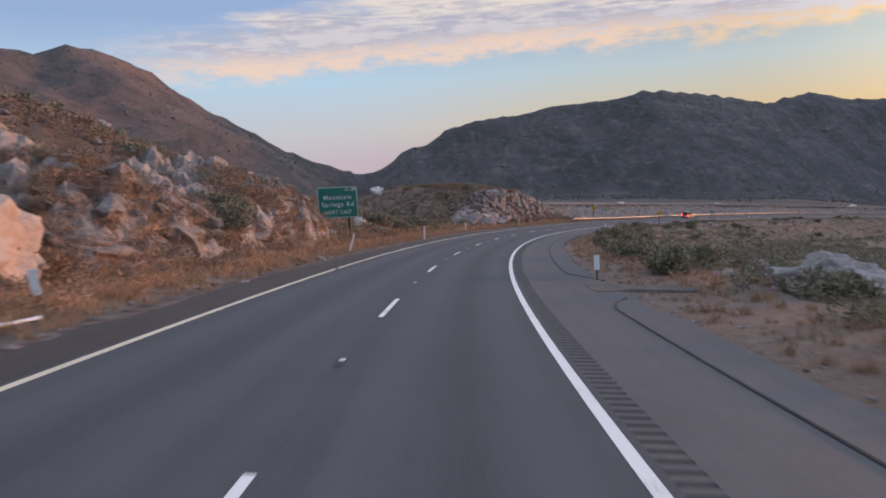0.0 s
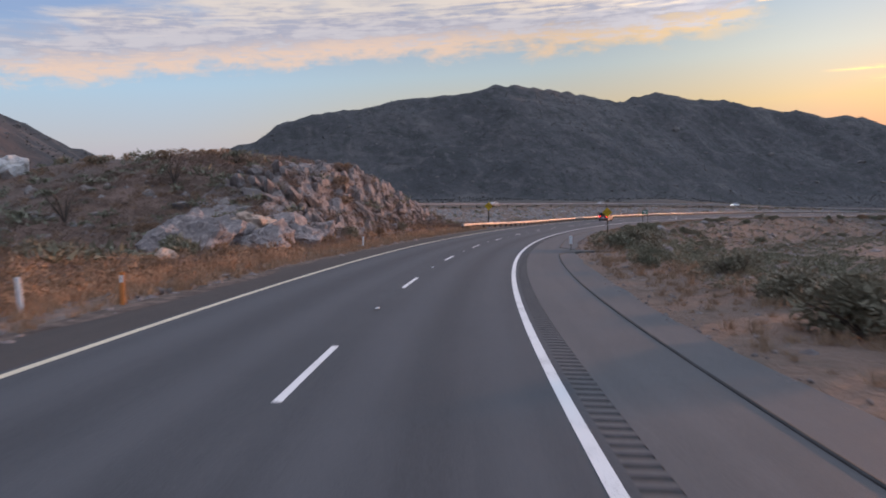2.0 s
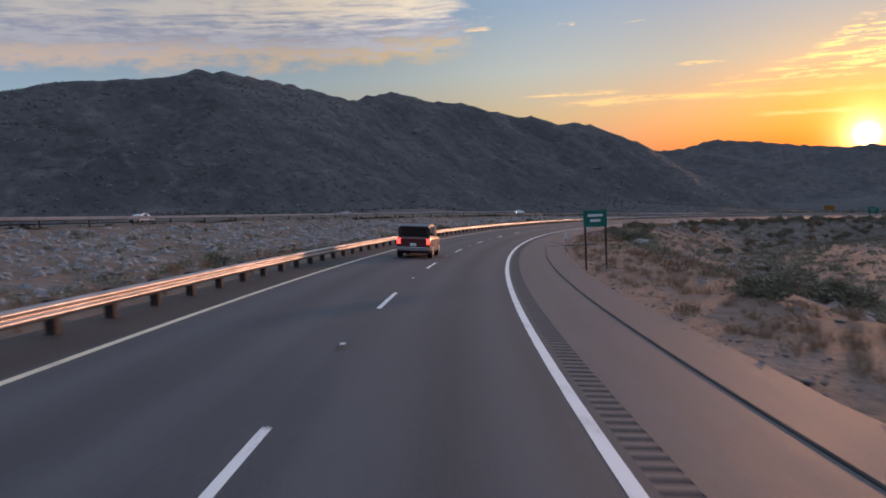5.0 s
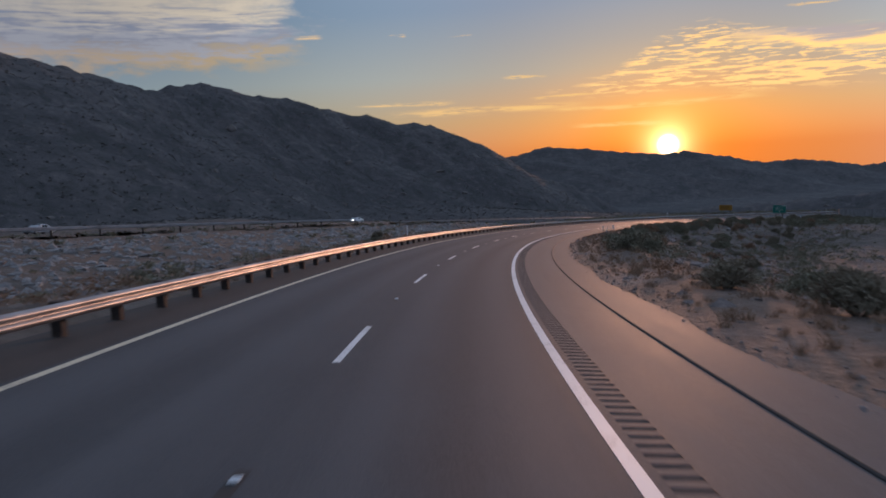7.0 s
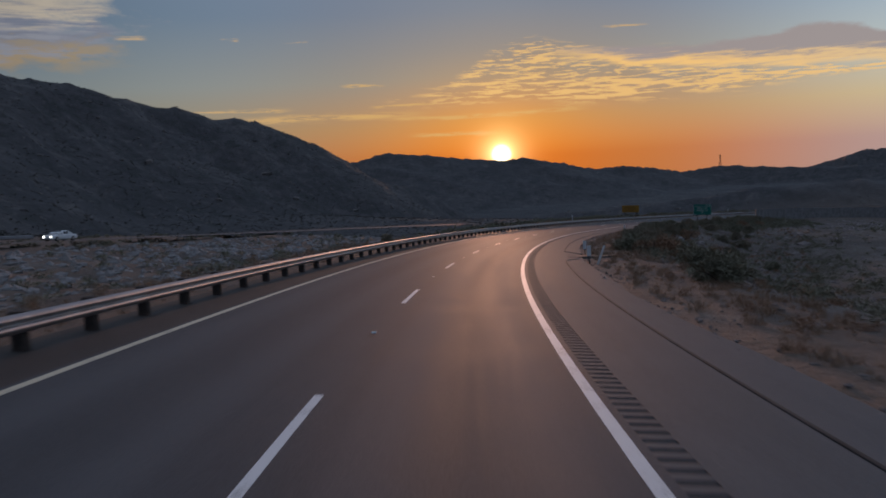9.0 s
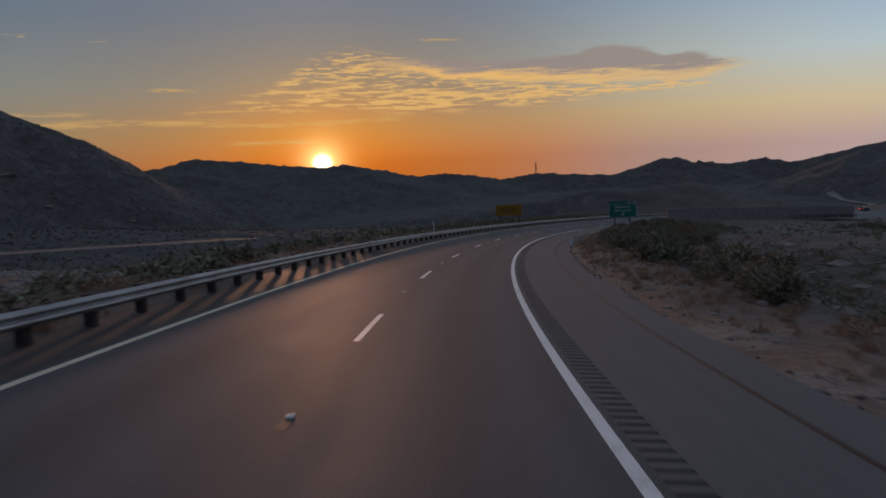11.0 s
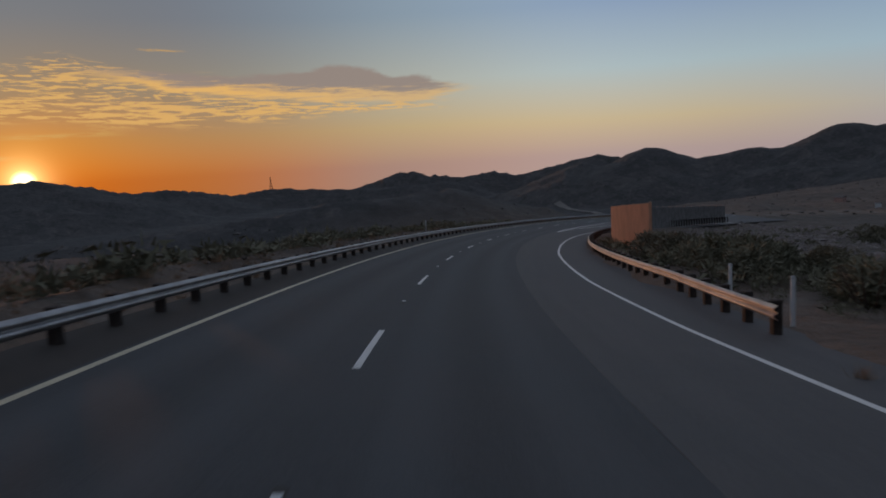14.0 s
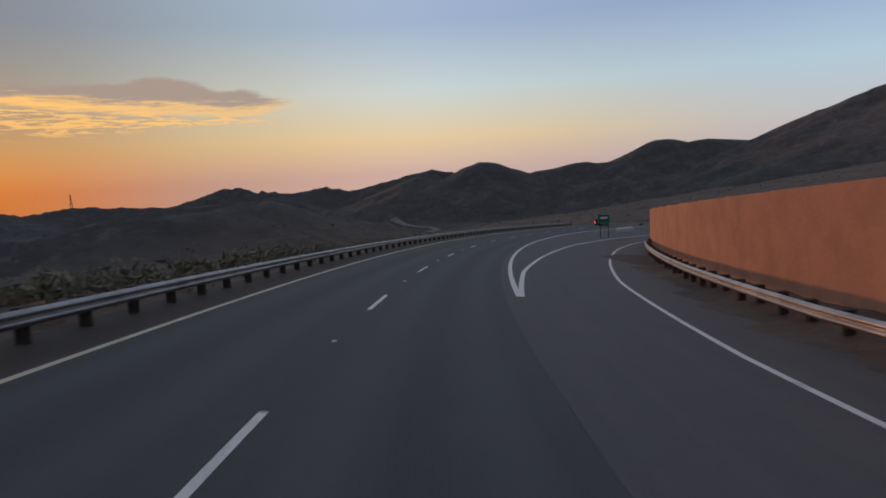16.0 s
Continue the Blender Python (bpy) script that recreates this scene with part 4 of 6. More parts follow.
def rock_bank(label, s0, s1, e0, e1, mat, lean):
    ss, ee = np.arange(s0, s1, 0.30), np.arange(e0, e1, 0.26)
    S, Ed = np.meshgrid(ss, ee)
    s, e = S.ravel(), Ed.ravel()
    env = cut_envelope(s, -e)
    m = step(env, 0.25, 1.8) * rocky(s, -e)
    u, v = s / 1.9 + lean * e / 1.7, e / 1.25 - 0.5 * lean * s / 2.0
    f1, r1, rx, ry = cells(u, v)
    g1, q1, qx, qy = cells(u * 2.6 + 5.1, v * 2.4 + 1.7)
    wob = fbm(s / 5.0, e / 5.0, 3)
    h = 1.35 * (r1 - 0.5) + 0.8 * rx * (r1 - 0.2) - 0.9 * ry + 0.55 * (q1 - 0.5) - 0.45 * qy - 0.5 * step(f1, 0.42, 0.75) + 2.0 * wob
    x, y = plan(s, -(e - 0.30 * h * m))
    g = land(*[np.asarray(a, float) for a in plan(s, -e)], False)[0]
    z = np.where(m > 0.02, g + 0.05 + m * (0.62 * h), g - 0.6)
    n, k = len(ss), len(ee)
    i = np.arange(n * k).reshape(k, n)
    F = np.stack([i[:-1, :-1].ravel(), i[:-1, 1:].ravel(), i[1:, 1:].ravel(), i[1:, :-1].ravel()], 1)
    ok = (m[F] > 0.03).any(1)
    return tagged(mesh_object("rock_outcrop", np.stack([x, y, z], 1), F[ok], mat), label, "rock", "rock outcrops")


rock_bank("low ribbed grey and pink granite bank beside the verge", 3, 60, 9.8, 20, BANK_ROCK, 0.3)
rock_bank("tall broken granite road cutting with tan ledges", 90, 172, 9.6, 44, ROCK, -0.6)


def boulder_mesh(seed, subdiv, sx, sy, sz, rough):
    bm = bmesh.new()
    bmesh.ops.create_icosphere(bm, subdivisions=subdiv, radius=1.0)
    r = random.Random(seed)
    o = Vector((r.uniform(0, 50), r.uniform(0, 50), r.uniform(0, 50)))
    cuts = [(Vector((r.gauss(0, 1), r.gauss(0, 1), r.gauss(0, 1))).normalized(), r.uniform(0.5, 0.85)) for _ in range(11)]
    for v in bm.verts:
        p = v.co.copy()
        for nrm, lim in cuts:
            over = p.dot(nrm) - lim
            if over > 0:
                p -= nrm * over * 0.85
        p *= 1 + rough * noise.noise(v.co * 1.7 + o) + 0.5 * rough * noise.noise(v.co * 4.3 + o) + 0.25 * rough * noise.noise(v.co * 9.0 + o)
        v.co = Vector((p.x * sx, p.y * sy, p.z * sz))
    return bm


def boulder(label, s, d, sx, sy, sz, seed, mat, turn=0.0, sink=0.3, tilt=0.0):
    me = bpy.data.meshes.new("boulder")
    bm = boulder_mesh(seed, 4, sx, sy, sz, 0.30)
    bm.to_mesh(me)
    bm.free()
    me.materials.append(mat)
    ob = tagged(new("boulder", me), label, "boulder", "roadside boulders")
    x, y = plan(s, d)
    ob.matrix_basis = pose(float(x), float(y), float(ground_at(x, y)[0]) + sz * (1 - 2 * sink), tilt, 0, float(heading(s)) + turn)
    return ob


PALE_ROCK = rock_material("pale_sandstone", (0.46, 0.33, 0.25), (0.50, 0.37, 0.29), (0.42, 0.30, 0.23))
WHITE_ROCK = rock_material("white_quartz", (0.55, 0.52, 0.50), (0.62, 0.58, 0.55), (0.48, 0.44, 0.40))
boulder("smooth pale pink rock dome on the verge", 17.4, -12.9, 1.9, 2.1, 1.5, 3, PALE_ROCK, 20, 0.34)
boulder("white boulder on the brushy slope", 127, -38.5, 1.5, 1.2, 1.1, 5, WHITE_ROCK, 0, 0.2)
boulder("pale slab of rock leaning on the slope", 64.0, -13.9, 0.5, 0.4, 0.62, 6, WHITE_ROCK, 30, 0.05, 20)
boulder("flat white rock lying on the inner verge", 70, 8.2, 0.48, 0.22, 0.12, 8, WHITE_ROCK, 60, 0.2)
boulder("grey boulder among the bushes", 203, 12, 0.8, 0.9, 0.7, 9, ROCK_GREY, 10, 0.2)
boulder("tan boulder beside the verge", 66, -14.5, 0.7, 0.6, 0.6, 11, ROCK, 40)
boulder("tan boulder at the foot of the cutting", 112, -12.0, 0.9, 0.8, 0.7, 12, ROCK, 80)
boulder("pale boulder at the foot of the cutting", 104, -12.6, 0.6, 0.8, 0.5, 13, PALE_ROCK, 10)
boulder("grey boulder on the inner verge", 26, 13, 1.6, 2.6, 1.3, 15, ROCK_GREY, 35, 0.3)
boulder("grey boulder on the inner verge", 33, 14.5, 1.5, 2.2, 1.2, 16, ROCK_GREY, 75, 0.3)
boulder("small tan boulder on the inner verge", 187, 7.8, 0.4, 0.5, 0.3, 17, ROCK, 5)
for k, (sv, dv, size) in enumerate(((109.6, -13.4, 1.5), (112.2, -11.3, 1.1), (112.8, -14.2, 1.5), (115.0, -11.9, 1.3), (116.4, -13.8, 1.4), (118.4, -11.4, 1.0),
                                    (110.6, -16.0, 1.4), (119.6, -13.0, 1.3), (114.4, -16.6, 1.5), (121.6, -11.6, 1.0))):
    boulder(("smooth pale pink granite slab" if k % 6 == 4 else "weathered tan-grey granite boulder") + " at the foot of the cutting", sv, dv, size, size * 1.35, size * 0.8, 60 + k, PALE_ROCK if k % 6 == 4 else ROCK, k * 47 % 60 - 30, 0.22, 15 - k * 7 % 30)
for k in range(26):
    rr = random.Random(100 + k)
    left = k % 2
    sv = rr.uniform(5, 165) if left else rr.uniform(0, 500)
    boulder("weathered tan granite boulder in the scrub", sv, -rr.uniform(14, 34) if left else rr.uniform(9, 24), rr.uniform(0.4, 1.0), rr.uniform(0.4, 1.0), rr.uniform(0.3, 0.7), 30 + k, rr.choice((ROCK, ROCK_GREY, PALE_ROCK)), rr.uniform(0, 180), 0.25)


# ---------------------------------------------------------------- scattered stuff
def scatter(name, label, category, shapes, mat, xs, ys, sizes, sink, squash=(1.0, 1.0), lift=0.0):
    """Many small pieces in one mesh; shapes are lists of (vertices, faces)."""
    rs = np.random.RandomState(len(xs) + 11)
    zs, _, off = land(xs, ys)
    zs = np.where(np.abs(off) > 45, sheet_height(xs, ys), zs) + lift
    allv, allf, base = [], [], 0
    pick = rs.randint(0, len(shapes), len(xs))
    turn, sq = rs.rand(len(xs)) * 6.283, squash[0] + rs.rand(len(xs)) * (squash[1] - squash[0])
    for k, (sv, sf) in enumerate(shapes):
        idx = np.where(pick == k)[0]
        if not len(idx):
            continue
        c, n = np.cos(turn[idx])[:, None], np.sin(turn[idx])[:, None]
        vx = (sv[:, 0] * c - sv[:, 1] * n) * sizes[idx, None] + xs[idx, None]
        vy = (sv[:, 0] * n + sv[:, 1] * c) * sizes[idx, None] + ys[idx, None]
        vz = (sv[:, 2] * sq[idx, None] - sink) * sizes[idx, None] + zs[idx, None]
        allv.append(np.stack([vx, vy, vz], 2).reshape(-1, 3))
        f = sf[None] + (np.arange(len(idx)) * len(sv))[:, None, None] + base
        allf.append(f.reshape(-1, sf.shape[1]))
        base += len(idx) * len(sv)
    return tagged(mesh_object(name, np.concatenate(allv), np.concatenate(allf), mat), label, category, kind="stuff")


def stone_shape(seed):
    bm = boulder_mesh(seed, 1, 1.0, 0.8, 0.62, 0.5)
    bm.verts.ensure_lookup_table()
    v = np.array([tuple(q.co) for q in bm.verts])
    f = np.array([[q.index for q in t.verts] for t in bm.faces])
    bm.free()
    return v, f


def tuft_shape(seed, blades, spread, tall, wide):
    r = np.random.RandomState(seed)
    V, F = [], []
    for k in range(blades):
        a, b = r.rand() * 6.283, r.rand() * 6.283
        ox, oy = r.randn() * spread * 0.4, r.randn() * spread * 0.4
        tip = np.array([ox + np.cos(a) * spread * r.rand(), oy + np.sin(a) * spread * r.rand(), tall * (0.5 + 0.6 * r.rand())])
        w = np.array([np.cos(b), np.sin(b), 0]) * wide
        V += [np.array([ox, oy, 0]) - w, np.array([ox, oy, 0]) + w, tip]
        F.append((3 * k, 3 * k + 1, 3 * k + 2))
    return np.array(V), np.array(F)


def clump_shape(seed, n, flat=0.7, leaf=0.28, slim=0.17):
    """A low shrub of loose leaf triangles round several lobes."""
    r = np.random.RandomState(seed)
    lobes = [(r.randn(3) * np.array([0.42, 0.42, 0.12]) + np.array([0, 0, 0.38]), 0.35 + 0.25 * r.rand()) for _ in range(5)]
    V, F = [], []
    for k in range(n):
        c, q = lobes[r.randint(5)]
        u = r.randn(3)
        u /= np.linalg.norm(u)
        p = c + u * q * (0.55 + 0.5 * r.rand()) * np.array([1, 1, flat])
        p[2] = max(p[2], 0.02 + 0.1 * r.rand())
        a = u * 0.8 + r.randn(3) * 0.6 + np.array([0, 0, 0.35])
        a /= np.linalg.norm(a)
        b = np.cross(a, r.randn(3))
        b /= np.linalg.norm(b)
        l = leaf * (0.5 + r.rand())
        V += [p - a * l * 0.5 - b * l * slim, p - a * l * 0.4 + b * l * slim, p + a * l * 0.6]
        F.append((3 * k, 3 * k + 1, 3 * k + 2))
    return np.array(V), np.array(F)


RUBBLE_ROCK = rock_material("rubble_granite", (0.20, 0.20, 0.205), (0.32, 0.31, 0.305), (0.17, 0.15, 0.14))
# mountain blocks, their colour lowered to sit in the slopes' shade
DULL_ROCK = rock_material("weathered_granite", (0.080, 0.074, 0.074), (0.105, 0.094, 0.090), (0.125, 0.110, 0.10))
STONES = [stone_shape(200 + k) for k in range(8)]
SHRUBS_HILL = [clump_shape(80 + k, 26, 0.7, 0.45, 0.26) for k in range(6)]
SHRUBS_FAR = [clump_shape(k, 64, 0.7, 0.36, 0.2) for k in range(6)]
SHRUBS_NEAR = [clump_shape(20 + k, 190, 0.75, 0.20, 0.13) for k in range(7)]
TUFTS = [tuft_shape(k, 40, 0.62, 0.75, 0.024) for k in range(6)]
TALL_GRASS = leaf_material("tall_dry_grass", (0.36, 0.20, 0.115), (0.50, 0.30, 0.175), (0.32, 0.18, 0.11))
SLOPE_BRUSH = leaf_material("slope_brush_leaf", (0.185, 0.125, 0.098), (0.27, 0.185, 0.145), (0.19, 0.135, 0.105))
rs = np.random.RandomState(5)


def belt(n, s0, s1, d0, d1, power=1.0):
    s = rs.uniform(s0, s1, n)
    d = d0 + (d1 - d0) * rs.rand(n) ** power
    return plan(s, d)


def join(*pairs):
    return np.concatenate([p[0] for p in pairs]), np.concatenate([p[1] for p in pairs])


x, y = belt(8200, 172, 500, -62, -25)
scatter("rubble_slope", "pale grey broken rock on the embankment", "rubble", STONES, RUBBLE_ROCK, x, y, np.minimum(np.exp(rs.randn(len(x)) * 0.5 - 0.68), 1.1), 0.12)
x, y = join(belt(5200, 10, 520, 11, 34), belt(3600, 60, 700, 24, 70), belt(2600, 560, 740, 18, 60))
scatter("rubble_slope", "tan and grey rock spilled down the inner slope", "rubble", STONES, ROCK, x, y, np.exp(rs.randn(len(x)) * 0.55 - 1.2), 0.15)
x, y = join(belt(2600, 0, 172, -40, -10.5), belt(700, 0, 172, -9.6, -7.2), belt(1600, 160, 760, -26, -8.6), belt(1600, -10, 540, 6, 14))
scatter("verge_stones", "small tan stones strewn along both verges", "stones", STONES, ROCK, x, y, np.exp(rs.randn(len(x)) * 0.6 - 2.2), 0.2)
x, y = belt(3200, -10, 520, 5.0, 6.8)
scatter("verge_gravel", "coarse gravel along the broken edge of the shoulder", "gravel", STONES, ROCK, x, y, np.exp(rs.randn(len(x)) * 0.45 - 3.0), 0.2)
# loose slabs of the cuttings, each a piece of its outcrop
def slab_mesh(seed, mat):
    me = bpy.data.meshes.new("rock_block")
    bm = boulder_mesh(seed, 2, 1.0, 0.62, 0.55, 0.22)
    bm.to_mesh(me)
    bm.free()
    me.materials.append(mat)
    return me


def lay_slabs(bank, mat, n, s0, s1, e0, e1, lean, seed):
    kinds = [slab_mesh(seed + k, mat) for k in range(7)]
    r = random.Random(seed)
    at = [(r.uniform(s0, s1), r.uniform(e0, e1)) for _ in range(n)]
    for s, e in at:
        if cut_envelope(np.array([s]), np.array([-e]))[0] < 0.6:
            continue
        ob = new("rock_block", r.choice(kinds))
        ob.parent = bank
        x, y = plan(s, -e)
        z = float(land(np.array([float(x)]), np.array([float(y)]), False)[0][0])
        k = r.uniform(0.4, 1.0)
        ob.matrix_basis = pose(float(x), float(y), z + 0.12, r.uniform(10, 45), lean + r.uniform(-22, 22), float(heading(s)) + r.uniform(50, 120)) @ Matrix.Diagonal((k * r.uniform(0.8, 1.6), k, k, 1))


LOW_BANK, TALL_BANK = bpy.data.objects["rock_outcrop"], bpy.data.objects["rock_outcrop.001"]
lay_slabs(LOW_BANK, BANK_ROCK, 110, 4, 58, 10.8, 14.5, 20, 300)
lay_slabs(TALL_BANK, ROCK, 300, 123, 173, 10.4, 20, 35, 320)
# mountainsides
mx, my = rs.uniform(-120, 720, 21000), rs.uniform(470, 790, 21000)
lx, ly = rs.uniform(-330, -20, 8000), rs.uniform(80, 620, 8000)
hx, hy = rs.uniform(560, 1100, 3500), rs.uniform(-250, 520, 3500)
scatter("mountain_rocks", "granite blocks scattered over the mountainsides", "rocks", STONES, DULL_ROCK, np.concatenate([mx[:2000], lx[:1700], hx[:800]]), np.concatenate([my[:2000], ly[:1700], hy[:800]]),
        np.exp(rs.randn(4500) * 0.5 + 0.1), 0.25)
scatter("mountain_scrub", "dark low scrub dotted over the mountainsides", "scrub", SHRUBS_HILL, HILL_SCRUB, np.concatenate([mx[3000:], lx[1700:], hx[800:]]), np.concatenate([my[3000:], ly[1700:], hy[800:]]),
        0.40 + rs.rand(27000) ** 2 * 0.8, 0.05)
x, y = join(belt(1300, 40, 175, -75, -12, 0.8), belt(1500, 165, 560, -130, -26), belt(4200, 0, 700, 22, 170, 0.8), belt(2200, 500, 780, -160, -22), belt(2600, 30, 230, 14, 70), belt(900, 425, 650, -18, -9), belt(500, 515, 600, 8.5, 22))
scatter("desert_scrub", "dull olive and brown desert scrub", "scrub", SHRUBS_FAR, SCRUB, x, y, 0.35 + rs.rand(len(x)) * 0.75, 0.03, (0.7, 1.2))
x, y = join(belt(2100, 165, 520, 9.2, 40, 0.9), belt(1100, 0, 165, 8.6, 28), belt(300, 520, 572, 9, 20), belt(700, 480, 760, -24, -9.2), belt(450, 165, 480, -24, -10), belt(160, 20, 100, -24, -11))
scatter("roadside_scrub", "dense olive scrub behind the verges", "scrub", SHRUBS_NEAR, SCRUB, x, y, 0.35 + rs.rand(len(x)) * 0.6, 0.03, (0.7, 1.15))
x, y = join(belt(2000, 0, 172, -46, -10.4, 0.9), belt(500, 0, 110, -15, -9.6), belt(500, 56, 100, -24, -9.6), belt(420, 160, 560, -24, -9.0), belt(1500, 0, 540, 7.2, 34, 0.9))
scatter("dry_scrub", "rust-brown dry brush", "scrub", SHRUBS_NEAR, BROWN_SCRUB, x, y, 0.28 + rs.rand(len(x)) * 0.5, 0.03, (0.7, 1.2))
x, y = join(belt(5200, -5, 168, -12.5, -7.6), belt(1500, 40, 168, -26, -11), belt(4600, 0, 540, 5.9, 10.5), belt(2400, 160, 760, -11, -7.8))
scatter("dry_grass", "tawny dry grass along the verges", "grass", TUFTS, GRASS, x, y, 0.14 + rs.rand(len(x)) ** 2 * 0.40, 0.02)


x, y = join(belt(1500, -5, 112, -26, -10.8), belt(700, 0, 60, -16, -10.2), belt(1300, 104, 172, -30, -10.4), belt(900, 98, 128, -40, -11))
scatter("slope_brush", "dense low brown brush on the roadside slope", "scrub", SHRUBS_NEAR, SLOPE_BRUSH, x, y, 0.3 + rs.rand(len(x)) * 0.5, 0.03, (0.6, 1.0))
x, y = join(belt(520, 124, 172, -26, -10.8), belt(160, 6, 56, -16, -11.5))
scatter("ledge_brush", "russet brush growing between the rocks of the cutting", "scrub", SHRUBS_NEAR, SLOPE_BRUSH, x, y, 0.35 + rs.rand(len(x)) * 0.55, 0.03, (0.6, 1.0), 0.35)
x, y = join(belt(300, 44, 124, -36, -11.5), belt(120, 90, 124, -30, -11))
scatter("slope_rocks", "pale granite lumps showing through the brush", "rocks", STONES, BANK_ROCK, x, y, np.minimum(np.exp(rs.randn(len(x)) * 0.5 - 0.75), 1.1), 0.12)
x, y = belt(3000, -5, 112, -64, -24, 0.9)
scatter("slope_brush", "dense low brown brush on the roadside slope", "scrub", SHRUBS_FAR, SLOPE_BRUSH, x, y, 0.3 + rs.rand(len(x)) * 0.6, 0.03, (0.6, 1.0))


x, y = join(belt(1500, 14, 110, -16, -8.6), belt(160, 100, 168, -12, -8.4), belt(50, 20, 120, 6.2, 10.5))
scatter("tall_grass", "knee-high orange-tan dry grass beside the road", "grass", TUFTS, TALL_GRASS, x, y, 0.35 + rs.rand(len(x)) * 0.45, 0.02, (0.7, 1.1))


x, y = join(belt(420, 12, 112, -15, -9.2, 1.3), belt(40, 112, 168, -11.6, -8.8), belt(24, 20, 70, 8, 14))
scatter("grass_mounds", "soft rounded mounds of orange-tan dry grass", "grass", SHRUBS_NEAR, TALL_GRASS, x, y, 0.45 + rs.rand(len(x)) * 0.5, 0.03, (0.55, 0.9))


# ---------------------------------------------------------------- bushes
def bush_kind(seed, n, mat, leaf, flat):
    v, f = clump_shape(seed, n, flat, leaf)
    me = bpy.data.meshes.new("foliage")
    me.from_pydata(v.tolist(), [], f.tolist())
    me.materials.append(mat)
    bm = bmesh.new()
    r = random.Random(seed)
    for k in range(13):
        a = r.uniform(0, 6.283)
        q = r.uniform(0.25, 0.8)
        mid = (math.cos(a) * q * 0.5, math.sin(a) * q * 0.5, r.uniform(0.15, 0.35))
        tube(bm, (0, 0, -0.1), mid, 0.022, 0.015, 5)
        tube(bm, mid, (math.cos(a) * q, math.sin(a) * q, r.uniform(0.4, 0.8)), 0.015, 0.006, 5)
    st = bpy.data.meshes.new("stem")
    bm.to_mesh(st)
    bm.free()
    st.materials.append(TWIG)
    return me, st


KINDS = [bush_kind(40 + k, 2600, SCRUB, 0.12, 0.8) for k in range(4)] + [bush_kind(60 + k, 2000, BROWN_SCRUB, 0.11, 0.8) for k in range(2)]


def bush(s, d, size, kind, turn, label):
    b = thing("bush", label, "bush", "roadside bushes")
    for me in KINDS[kind]:
        o = new(me.name, me)
        o.parent = b
    x, y = plan(s, d)
    b.matrix_basis = pose(float(x), float(y), float(ground_at(x, y)[0]) - 0.03, 0, 0, turn) @ Matrix.Diagonal((size * 1.15, size, size * 0.95, 1))
    return b


GREEN, BROWN = "rounded olive-green desert bush on the verge", "dry brown desert bush on the verge"
for s, d, size, kind in ((31, 8.8, 1.9, 0), (42, 8.6, 1.7, 1), (46, 9.6, 1.8, 2), (36, 11.5, 2.0, 3), (22, 12, 1.8, 0), (75, 9.4, 2.2, 1), (79, 10.6, 2.3, 2), (73, 11.6, 1.9, 0), (65, 8.8, 1.5, 3), (84, 9.2, 1.9, 0), (91, 8.9, 1.9, 3), (97, 9.6, 1.5, 0), (104, 10, 1.4, 1),
                         (130, 8.4, 1.9, 2), (132, 10.2, 2.2, 3), (129, 10.6, 1.7, 0), (119, 9.6, 1.1, 1), (110, 7.9, 1.0, 2), (136, 10.5, 1.6, 1), (147, 9, 1.1, 2), (156, 12, 1.5, 0), (180, 9.6, 1.7, 2), (184, 11.4, 1.9, 3), (200, 9.0, 1.4, 0), (206, 10.3, 1.6, 1), (213, 9.5, 1.3, 2), (266, 10.5, 1.6, 1), (272, 12, 1.9, 2),
                         (284, 9.6, 1.5, 3), (291, 8.8, 1.3, 0), (318, 9.5, 1.8, 1), (324, 11, 2.0, 2), (333, 9.4, 1.5, 0), (372, 10.2, 1.8, 3), (380, 11.4, 2.1, 1), (398, 9.2, 1.9, 0), (403, 10.8, 2.1, 2), (412, 9.6, 1.7, 1),
                         (424, 10.2, 1.9, 3), (438, 9.5, 1.6, 0), (447, 11, 2.0, 2), (459, 9.2, 1.6, 1), (476, 9.5, 2.0, 3), (486, 10.6, 2.3, 0), (495, 9.8, 2.1, 1), (503, 11.4, 2.2, 2), (514, 9.4, 1.8, 3), (540, 9.8, 2.0, 0),
                         (548, 10.5, 2.1, 1), (558, 11.4, 2.3, 2), (566, 10.6, 2.2, 3), (574, 11.5, 2.0, 0)):
    bush(s, d, size * 0.85, kind, s * 37 % 360, GREEN)
for s, d, size, kind in ((33, -12.2, 1.9, 0), (36, -13.4, 1.5, 1), (19, -11.8, 1.3, 4), (59, -13.5, 1.5, 2), (64, -11.4, 0.9, 5), (70, -13.8, 2.1, 1), (73, -12.4, 1.7, 3), (77, -12.6, 1.9, 0), (82, -13.5, 2.0, 3), (86, -11.8, 1.2, 5), (92, -13.8, 1.6, 0),
                         (100, -11.0, 1.0, 4), (107, -11.3, 1.1, 5), (114, -11.2, 1.2, 4), (121, -11.0, 1.1, 5), (127, -11.4, 1.3, 0), (133, -10.9, 1.0, 4), (141, -11.2, 1.2, 2), (148, -11.0, 1.0, 5), (155, -11.4, 1.2, 4), (160, -11.6, 1.0, 1),
                         (168, -12.5, 1.2, 2), (176, -11.5, 0.9, 5), (196, -11.0, 0.9, 0), (224, -12.0, 1.0, 1), (282, -12, 1.2, 2), (330, -12, 1.2, 3), (401, -11, 1.0, 0), (520, -12.5, 1.5, 2), (600, -13, 1.3, 4), (622, -12, 1.2, 0)):
    bush(s, d, size * 0.85, kind, s * 53 % 360, BROWN if kind > 3 else GREEN)
rr = random.Random(9)
